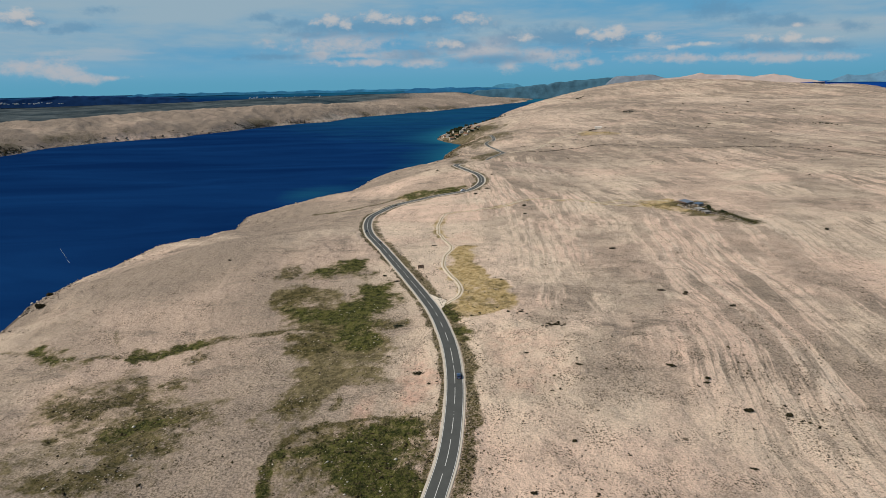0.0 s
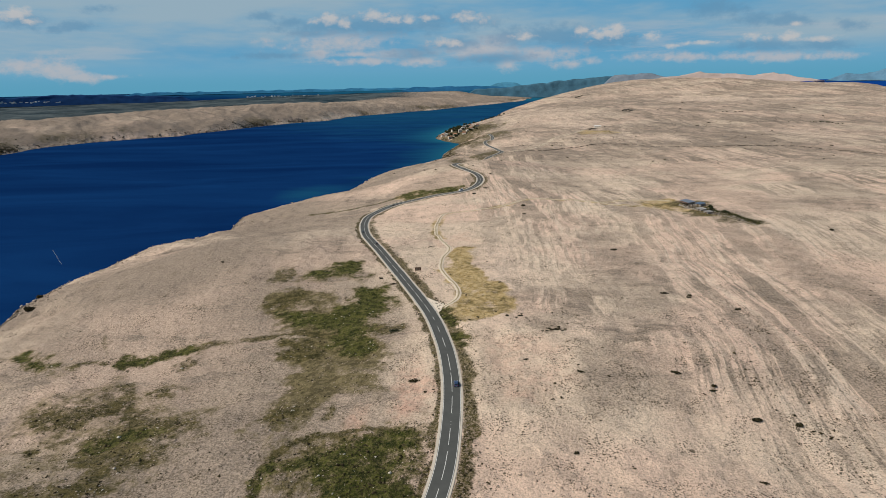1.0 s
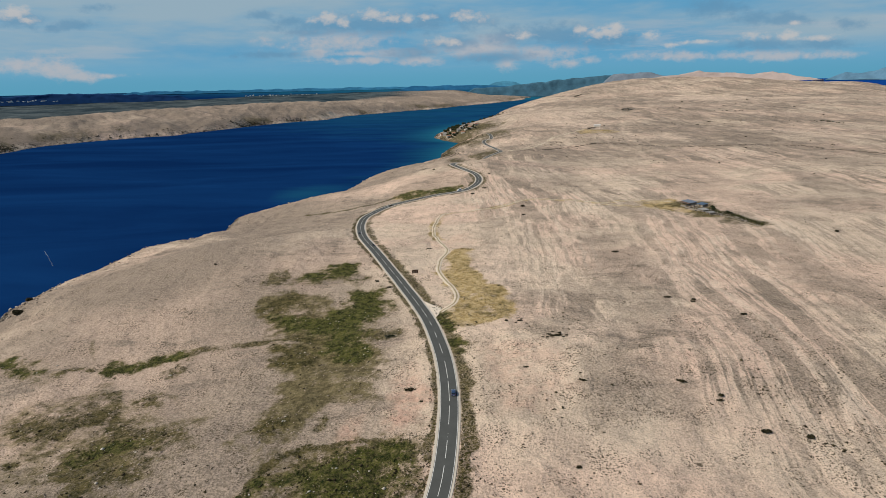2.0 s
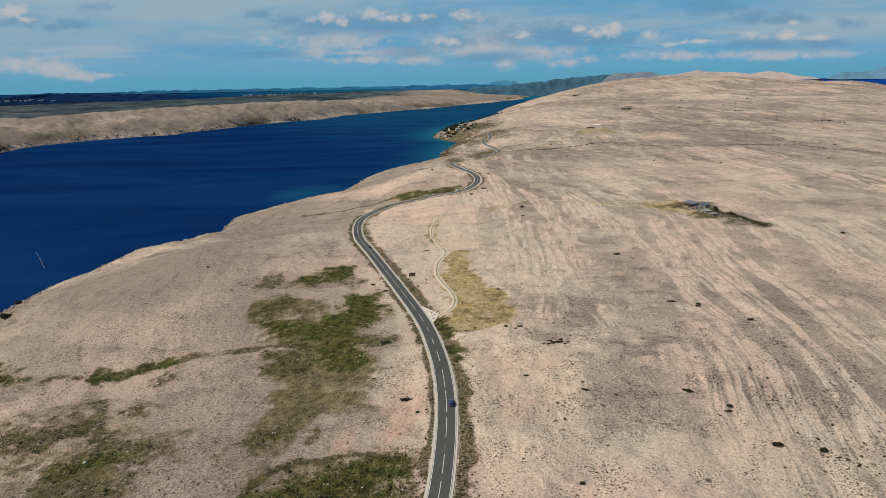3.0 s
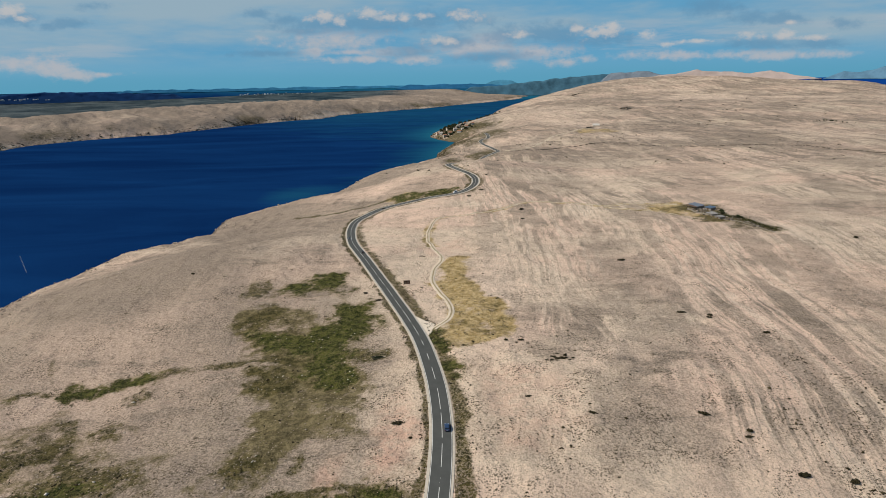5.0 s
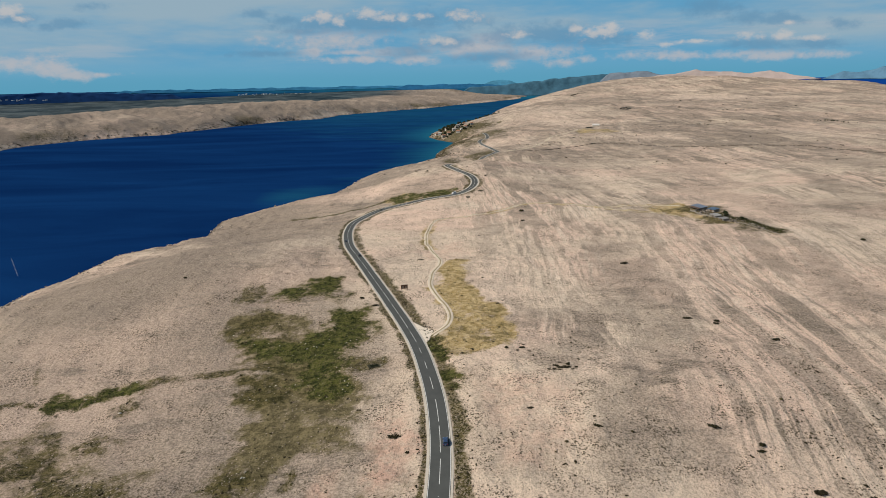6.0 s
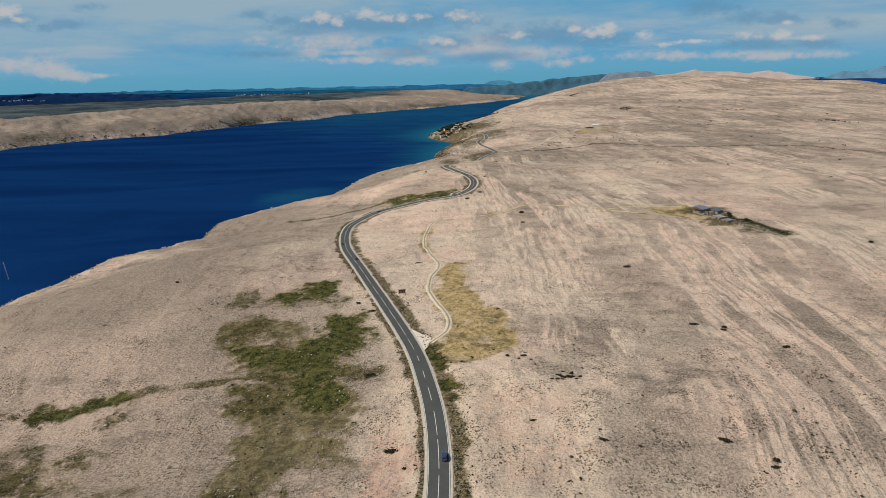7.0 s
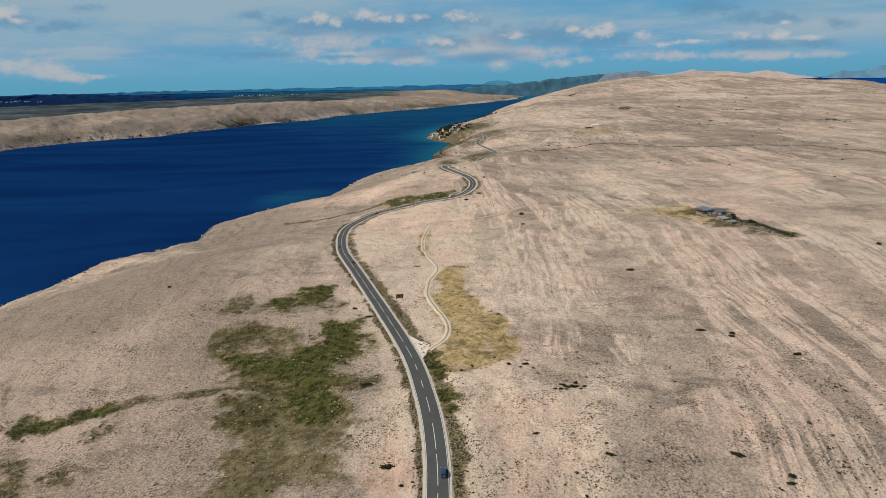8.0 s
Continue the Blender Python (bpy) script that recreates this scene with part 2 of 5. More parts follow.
def spline(points, gap):
    """A smooth line through the points, sampled about every gap metres."""
    p = np.vstack([2 * points[0] - points[1], points, 2 * points[-1] - points[-2]])
    out = []
    for k in range(1, len(p) - 2):
        n = max(2, int(np.hypot(*(p[k + 1] - p[k])[:2]) / gap))
        for u in np.arange(n) / n:
            a = 2 * p[k] + (p[k + 1] - p[k - 1]) * u
            b = (2 * p[k - 1] - 5 * p[k] + 4 * p[k + 1] - p[k + 2]) * u * u
            c = (3 * p[k] - p[k - 1] - 3 * p[k + 1] + p[k + 2]) * u**3
            out.append((a + b + c) / 2)
    return np.array(out + [points[-1]])


def smoothed(v, n):
    pad = np.concatenate([np.full(n, v[0]), v, np.full(n, v[-1])])
    return np.convolve(pad, np.ones(2 * n + 1) / (2 * n + 1), "valid")


ROAD_LINE = spline(ROAD, 1.5)
ROAD_Z = smoothed(land(ROAD_LINE[:, 0], ROAD_LINE[:, 1]), 14)


def nearest(x, y, line):
    """For each place, the distance to the line and the index of its nearest sample."""
    dist, index = np.full(x.shape, 1e9), np.zeros(x.shape, int)
    inside = np.nonzero((x > line[:, 0].min() - 40) & (x < line[:, 0].max() + 40) & (y > line[:, 1].min() - 40) & (y < line[:, 1].max() + 40))[0]
    for part_ in np.array_split(inside, max(1, len(inside) // 4000)):
        if len(part_):
            dd = np.hypot(x[part_, None] - line[None, :, 0], y[part_, None] - line[None, :, 1])
            index[part_] = dd.argmin(1)
            dist[part_] = dd.min(1)
    return dist, index


def ground(x, y):
    """The land's height with the road's bed cut into it."""
    x, y = np.atleast_1d(np.asarray(x, float)), np.atleast_1d(np.asarray(y, float))
    z = land(x, y)
    dist, index = nearest(x, y, ROAD_LINE)
    w = 1.0 - step(3.8, 11.0, dist)
    return z * (1 - w) + (ROAD_Z[index] - 0.12) * w


# ---- tracks and plant cover, in plan ----
TRACK_LOOP = rows("0.5 271, 5.6 278.4, 7.7 286.7, 7.3 297.2, 3.6 312.2, -0.4 330.6, 1.1 350.1, 4.9 369.8, 1.2 391.9, -3.5 418.9, -2.6 454.3, 3.4 486, 24.8 496, 47 504.7,"
                  "67.4 524, 86.6 530, 122 510.2, 156.6 508.1, 181 500")
TRACK_FORK = rows("122 510.2, 143.5 481, 166 458")
TRACK_FAR = rows("96 906, 134 925.5, 154.7 969.8, 174 1020, 194 1057, 240 1110, 268 1140")
# outlines of the patches of plants, of bare pale or pink soil and of greyer stone: corners x, y, then how strong
GRASS = [("-71.6 329, -61 333, -49 343, -40.9 323.2, -40 309, -45.6 317.1, -55.5 319.5, -62.1 314.6", 0.95),
         ("-43.8 309.2, -27.2 300.3, -21.9 287.8, -22.9 271.5, -32.2 266.5, -30.4 254, -27.3 241.7, -30.1 228.1, -32.8 225.5, -38 234.3, -44.6 243.3, -46.1 257.9, -57 263.2,"
          "-69.1 272.6, -74.8 280, -59.7 277.7, -48.6 273.9, -47.7 282.1, -41.5 284", 1.0),
         ("-182 256, -181 260.5, -172.6 254.8, -164.5 251.5, -152.3 247.4, -150.3 241.6, -162.5 244, -171.7 249", 1.0),
         ("-132.2 246.4, -132.7 254.4, -124.3 249.2, -113.3 251.9, -106.6 254.9, -102 256, -101 250.3, -109.7 248.9, -117.6 244.6, -127.2 244.8", 1.0)]
MEADOW = [("-109.2 187.6, -100.1 190.3, -90.3 185.2, -91.5 177.4, -99.2 180.5, -101.4 175.7, -108.2 173.5, -109.1 178.6", 0.9),
          ("-42.9 162.7, -39 167.9, -32.8 171.5, -25.7 169.4, -22.7 173.7, -16.1 178.6, -9.8 174.5, -9.4 162, -11.1 147, -7.1 140.3, -13.4 137.5, -27.7 138.1, -32.4 144.3, -37.1 149.5, -39.3 156.7", 0.95),
          ("-50.4 141.6, -52.1 149.8, -51.9 156.7, -48.5 165.4, -46.8 162.6, -48 153.6, -47.5 145.7, -45.5 139.7", 0.95),
          ("-3.3 273.7, -0.4 277.2, 3.4 257.9, 6.3 241.5, 8.7 226.4, 5.9 227.4, 3.2 241.5, 0.1 259", 1.0),
          ("-37 606, -5 600, 15 603, 27 604, 15 582, -15 576, -32 576", 0.9)]
SCRUB = [("-93 332, -86 334, -76.8 329.1, -79 318.3, -82 312, -88.9 322.1", 0.8),
         ("-78.7 291.6, -72.4 300.7, -67.2 310.9, -60.1 280.1, -68.3 275, -75.4 280.3", 0.6),
         ("-63.6 247.7, -53.8 246.3, -41.1 240.5, -45.3 237.6, -52.4 232.9, -59.6 240.2", 0.8),
         ("-106.6 239.7, -103.1 244.3, -96.6 242.3, -98.2 237, -102 235", 0.55),
         ("-107.5 217.3, -108.4 228.2, -101.5 225, -95.9 220.1, -98.9 215.7, -102.9 214.9", 0.65),
         ("-111.9 175.5, -110.1 182.1, -110.3 187.9, -104.1 194.7, -105.5 204.3, -99.4 199.6, -85.2 193.8, -81.5 185.6, -90.8 186.4, -85.5 178, -91.5 175.5, -90.6 169.5,"
          "-90.6 160.6, -93.2 154.6, -99.9 152.4, -106 161.8, -110.1 170.6", 1.0),
         ("-141 206.8, -133 204.7, -129.4 209.5, -119.8 206.6, -117.1 211.6, -118.2 220.5, -118.5 225.9, -113 211.6, -114 205, -119.1 197.4, -121.4 194.3, -131.1 192.8, -135.3 196.7", 0.85)]
THICKET = [("-33 252, -26 254, -16 251, -13 247, -18 245, -28 246", 0.9), ("186 470, 191 460, 196 440, 199 420, 202 402, 199 400, 194 420, 190 440, 185 455", 0.95),
           ("-130 181.7, -126.9 184.2, -124.9 180.8, -127.4 179", 0.9), ("-116.7 152.9, -110.5 154.3, -110.1 151.2, -114.1 150.1", 0.9), ("-116.6 160.2, -114.2 163, -112.4 158.7", 0.9),
           ("-58.7 188.4, -55.6 195, -48.9 190.7, -47.3 183.3, -51.8 179.2", 0.95), ("-39.2 183.9, -38.1 193.6, -34.3 196.6, -33.1 187.9, -36.2 182.3", 0.9),
           ("-46.4 156.8, -43.2 172, -33.3 175.1, -23 176.5, -9 176.8, -6.9 159.3, -7.5 138.2, -28.9 137.1, -37.7 145.2, -41.6 149.4", 0.55)]
OLIVE = [("-55.4 179.5, -60.3 190.6, -57.3 201.9, -59.4 214.6, -52.7 217.8, -40.5 221.2, -20.3 210.3, -19.1 193.9, -29.4 200.5, -36.4 195.2, -42.4 186.2, -43.5 177.9, -48.4 180, -51.1 176.7", 0.95),
         ("-83.2 298.5, -71.8 311.7, -51.8 295, -37.1 264.7, -24.5 235.9, -18.2 209.9, -30.5 209.5, -48.6 218.5, -63.6 247.7, -54.7 251.2, -74.6 273.9", 0.95),
         ("-150 215, -125 228, -100 215, -80 200, -78 180, -88 150, -125 146, -140 180", 0.42), ("-50 178, -20 180, -8 180, -6 150, -8 134, -40 134, -52 150", 0.5)]
DRY = [("8 365, 14 370, 18 349, 17.6 318.2, 23.1 302.1, 27.8 297.6, 28.7 282.6, 32.4 273.6, 27.3 258.1, 19.1 250.9, 12.6 247.3, 6.5 250, 2.3 261.4, 4.8 276.8, 9.2 282.4, 7.6 296.9, 4.1 317, 0.1 325.8, 4 340", 1.0),
       ("-41 590, -26 610, -10 587, -17 566, -31 562", 0.8), ("153 499, 184 512, 184 484, 188 451, 189 427, 178 436, 167 457, 154 475", 0.75),
       ("235 1060, 275 1040, 300 1075, 290 1120, 262 1135, 238 1105", 0.55)]
GREY = [("46.1 225.9, 54.6 227.4, 56.6 228.8, 63.3 239.6, 81.1 249.6, 93.7 253.2, 98.7 244, 82.6 227.8, 75 213.5, 77 201, 79.7 192, 81.9 186.1, 44.3 185.7, 41.7 196, 42 208.6", 0.80),
        ("95 428, 107 395, 111 336, 104.3 286.9, 104.4 258, 91.1 230.8, 75.6 220.2, 72.8 240.7, 72.4 268, 70.1 295.9, 83 362", 0.72),
        ("341 637, 352 615, 346 507, 306 449, 304 501, 314 574", 0.75), ("462 856, 500 845, 492 787, 440 766, 431 792", 0.85),
        ("179 369, 197 347, 183.3 271.8, 161.3 239.8, 161.1 261.4, 166.8 303.1", 0.70)]
PALE = [("25 362, 40 364, 43 317.3, 32.3 292.9, 25.6 301.3, 20.8 326", 0.9), ("48.9 242.3, 63.5 251.4, 63.9 237.5, 54.6 224.5, 45.8 226.9", 0.9),
        ("82 227.3, 89.1 230.6, 85.9 208.2, 80.6 204.5", 0.8), ("103 336, 120 354, 119.3 293.7, 114.1 274.7, 108.8 283, 110.3 317.6", 0.8),
        ("143 697, 182 647, 147 594", 0.7), ("273 508, 268 399, 256 377, 252 435", 0.7), ("950 2601, 1064 2380, 926 2072, 790 1958, 840 2273", 0.9)]
PINK = [("-18.2 209.9, -11.5 220.8, -6 210.5, -5.8 195.3, -9.2 182.1, -15.2 176.9, -17.2 193.9", 1.0), ("-31.8 176.6, -28.2 190.3, -23.5 191.1, -23.9 177", 1.0),
        ("15.5 228, 37.3 233.1, 47.1 215.8, 43.2 198, 29.6 185.2, 17.2 185.8", 0.6), ("82 227.3, 89.1 230.6, 85.9 208.2, 80.6 204.5", 0.7), ("-12 400, 20 420, 24 380, -4 372", 0.6)]
# looser patches farther off: centre, radii, weight
HEATH = rows("-110 154 10.3 6.2 .5, 186 481 13 12 .8, 184 439 9.8 14 .7, 196 412 12 7 .7, 22 1320 26 70 1, 50 1270 40 60 .8, 18 1220 14 60 .9, 12 1130 12 50 .7, 54 1468 41.7 37.2 0.7, 83 1532 35.9 57.3 0.7,"
             "61 909 23.5 34.1 0.6, 21 870 9.2 18.2 0.6, 103 1281 36.1 100.6 0.5, 73 1162 19.5 34.0 0.5, 70 1540 60 60 1, 45 1440 30 50 1, 20 1330 20 40 .8, 192 478 7 9 1, 188 462 7 9 1, 192 446 5 12 1, 197 425 4 14 1")
# Greyer ground; soft relief shading is put into this colour too.
FAR_GREY = rows("119 608 29.6 41.6 0.5, 233 580 30.6 42.0 0.5, 248 476 21.5 39.9 0.5, 288 472 47.3 43.2 .6, 429 684 41.3 49.9 0.7, 414 1110 50.5 90.8 0.6, 448 899 27.6 52.3 0.55, 117 859 26.1 24.1 0.6,"
                "145 738 25.6 62.4 0.5, 453 2119 131.2 480.0 0.4, 219 825 61.0 68.6 0.45, 581 1938 80.4 469.9 0.5, 605 1282 64.5 88.9 0.45, 823 1210 62.2 126.4 0.5, 178 1040 21.0 37.6 0.6, 245 663 32.3 50.3 0.5, 188 1377 60 99 .7")
FAR_PALE = rows("269 1309 49.4 144.2 0.9, 879 2133 118.5 227.6 0.9, 351 976 17.4 56.6 0.8, 278 1715 94.8 365.0 0.6, 279 987 33.1 70.2 0.5, 1060 1898 114.4 159.9 0.7,"
                "348 766 23.7 34.2 0.5, 566 955 53.6 72.9 0.5, 106 1037 34.5 86.6 0.5, 979 2784 133.8 120.8 0.6")
# drifts of low dark scrub on the stony slope
DRIFTS = rows("119 230 10 4 1, 91 210 6 6 1, 108 201 11 12 .8, 51 253 10 13 .6, 86 190 4 4 1, 32 242 8 6 .7, 93 244 11 7 .5, 64 220 6 4 .6, 47 200 6 4 .7, 11 236 2.5 18 .5, 12 205 2 14 .6, 33 190 9 4 .6, 130 215 10 14 .6, 112 180 8 10 .6")
# narrow ditches and old paths, overgrown: x, y
DITCHES = [rows("-101.3 253.9, -95.5 257, -87.6 255.9, -75.2 255.8, -60.7 257, -47.6 251.3"), rows("-202.7 267.4, -183.4 258.2"), rows("-150.7 244.4, -145.3 247.8, -135.7 245.4, -131.9 247.4"),
           rows("-49.4 141.5, -50.6 149.9, -50.3 158.5, -48.1 167.3, -41.9 174.4, -33.5 176, -17.8 177.6"), rows("-118 572, -95 554, -81 554, -55 577, -36 591"),
           rows("-154.1 278, -144.1 259.2, -135.7 247.8"), rows("-102.4 185.2, -104.1 194.7, -112.1 211.9, -118.5 225.9"), rows("194 439, 197 414, 200 402")]


def cover(x, y, table):
    """How strongly the patches of a table cover each place, with ragged rims."""
    rag = 0.42 * fractal(x, y, 8.0, 71, 4, 0.6) + 0.28 * fractal(x, y, 26.0, 77, 2)
    out = np.zeros(np.shape(x))
    for cx, cy, rx, ry, w in table:
        near_by = (np.abs(x - cx) < 2.2 * rx) & (np.abs(y - cy) < 2.2 * ry)
        u = np.hypot((x[near_by] - cx) / rx, (y[near_by] - cy) / ry) + rag[near_by]
        out[near_by] = np.maximum(out[near_by], w * (1 - step(0.30, 1.65, u)))
    return out


def patches(x, y, table, soft=6.5, ragged=5.5):
    """How strongly the outlined patches of a table cover each place: full inside, fading over a ragged rim."""
    out = np.zeros(np.shape(x))
    for text, weight in table:
        p = rows(text)
        size = float(np.ptp(p, axis=0).min())
        rim, wild = min(soft, 0.36 * size), min(ragged, 0.42 * size)
        (x0, y0), (x1, y1) = p.min(0) - 3 * soft - 3, p.max(0) + 3 * soft + 3
        near_by = np.nonzero((x > x0) & (x < x1) & (y > y0) & (y < y1))[0]
        u, v = x[near_by], y[near_by]
        inside, far_off = np.zeros(len(u), bool), np.full(len(u), 1e9)
        for (ax, ay), (bx, by) in zip(p, np.roll(p, -1, 0)):
            k = np.clip(((u - ax) * (bx - ax) + (v - ay) * (by - ay)) / ((bx - ax) ** 2 + (by - ay) ** 2), 0, 1)
            far_off = np.minimum(far_off, np.hypot(u - ax - k * (bx - ax), v - ay - k * (by - ay)))
            crossing = (ay > v) != (by > v)
            inside ^= crossing & (u < ax + (bx - ax) * (v - ay) / (by - ay if by != ay else 1e-9))
        deep = np.where(inside, far_off, -far_off) + wild * (0.7 * fractal(u, v, 9.0, 71, 4, 0.6) + 0.4 * fractal(u, v, 26.0, 77, 2))
        out[near_by] = np.maximum(out[near_by], weight * step(-rim, 0.8 * rim, deep) * (0.84 + 0.36 * fractal(u, v, 11.0, 73, 3)))
    return out


def grass_cover(x, y):
    return np.maximum(patches(x, y, GRASS), patches(x, y, MEADOW))


def scrub_cover(x, y):
    return np.maximum(np.maximum(patches(x, y, SCRUB), patches(x, y, THICKET)), cover(x, y, HEATH))


def dry_cover(x, y):
    return patches(x, y, DRY, 3.4, 4.0) * (0.92 + 0.35 * fractal(x, y, 16.0, 75, 3))


def road_side(x, y):
    """Signed distance from the road's middle, positive to the right."""
    dist, index = nearest(x, y, ROAD_LINE)
    t = np.gradient(ROAD_LINE, axis=0)[index]
    side = (x - ROAD_LINE[index, 0]) * t[:, 1] - (y - ROAD_LINE[index, 1]) * t[:, 0]
    return np.where(dist > 1e8, 1e9, np.sign(side) * dist)


# ---- materials ----
def material(name, rough=0.9, spec=0.2):
    m = bpy.data.materials.new(name)
    m.use_nodes = True
    n, l = m.node_tree.nodes, m.node_tree.links
    b = n["Principled BSDF"]
    b.inputs["Roughness"].default_value, b.inputs["Specular IOR Level"].default_value = rough, spec
    return m, n, l, b


def mixed(n, l, fac, a, b):
    node = n.new("ShaderNodeMix")
    node.data_type = "RGBA"
    for socket, v in ((node.inputs[0], fac), (node.inputs[6], a), (node.inputs[7], b)):
        if isinstance(v, (int, float)):
            socket.default_value = v
        elif isinstance(v, tuple):
            socket.default_value = (*v, 1.0)
        else:
            l.new(v, socket)
    return node.outputs[2]


def noisy(n, l, scale, detail=4.0, rough=0.6, stretch=None, warp=0.0):
    node = n.new("ShaderNodeTexNoise")
    node.inputs["Scale"].default_value, node.inputs["Detail"].default_value = scale / UNIT, detail
    node.inputs["Roughness"].default_value, node.inputs["Distortion"].default_value = rough, warp
    where = n.new("ShaderNodeNewGeometry").outputs["Position"]
    if stretch:
        turn = n.new("ShaderNodeMapping")
        turn.inputs["Scale"].default_value, turn.inputs["Rotation"].default_value = stretch[:3], (0, 0, radians(stretch[3]))
        l.new(where, turn.inputs["Vector"])
        where = turn.outputs[0]
    l.new(where, node.inputs["Vector"])
    return node.outputs[0]


def ramp(n, l, value, a, b, lo=0.0, hi=1.0):
    node = n.new("ShaderNodeMapRange")
    node.inputs[1].default_value, node.inputs[2].default_value = a, b
    node.inputs[3].default_value, node.inputs[4].default_value = lo, hi
    l.new(value, node.inputs[0])
    return node.outputs[0]


def sums(n, l, kind, a, b):
    node = n.new("ShaderNodeMath")
    node.operation = kind
    for socket, v in zip(node.inputs, (a, b)):
        if isinstance(v, (int, float)):
            socket.default_value = v
        else:
            l.new(v, socket)
    return node.outputs[0]


def attribute(n, name):
    node = n.new("ShaderNodeAttribute")
    node.attribute_name = name
    return node.outputs["Fac"]


def relief(n, l, b, height, distance, strength=1.0):
    node = n.new("ShaderNodeBump")
    node.inputs["Distance"].default_value, node.inputs["Strength"].default_value = distance * UNIT, strength
    l.new(height, node.inputs["Height"])
    l.new(node.outputs[0], b.inputs["Normal"])


def dots(n, l, scale, reach, share):
    """Scattered ragged specks: one in some of the cells of that scale."""
    node = n.new("ShaderNodeTexVoronoi")
    node.inputs["Scale"].default_value = scale / UNIT
    l.new(n.new("ShaderNodeNewGeometry").outputs["Position"], node.inputs["Vector"])
    pick = n.new("ShaderNodeSeparateColor")
    l.new(node.outputs["Color"], pick.inputs[0])
    near_by = ramp(n, l, sums(n, l, "ADD", node.outputs["Distance"], sums(n, l, "MULTIPLY", noisy(n, l, scale * 4, 2.0), 0.2)), reach, reach + 0.06, 1.0, 0.0)
    return sums(n, l, "MULTIPLY", near_by, ramp(n, l, pick.outputs[0], share, share + 0.05))


def bedded(n, l, scale, stretch, rough, warp, shift=0.0):
    """Noise drawn out along the strike of the rock's beds."""
    node, join, split = n.new("ShaderNodeTexNoise"), n.new("ShaderNodeCombineXYZ"), n.new("ShaderNodeSeparateXYZ")
    l.new(n.new("ShaderNodeNewGeometry").outputs["Position"], split.inputs[0])
    l.new(attribute(n, "strike"), join.inputs[0])
    l.new(sums(n, l, "MULTIPLY", split.outputs[1], stretch / UNIT), join.inputs[1])
    join.inputs[2].default_value = shift
    l.new(join.outputs[0], node.inputs["Vector"])
    node.inputs["Scale"].default_value, node.inputs["Detail"].default_value = scale, 4.0
    node.inputs["Roughness"].default_value, node.inputs["Distortion"].default_value = rough, warp
    return node.outputs[0]


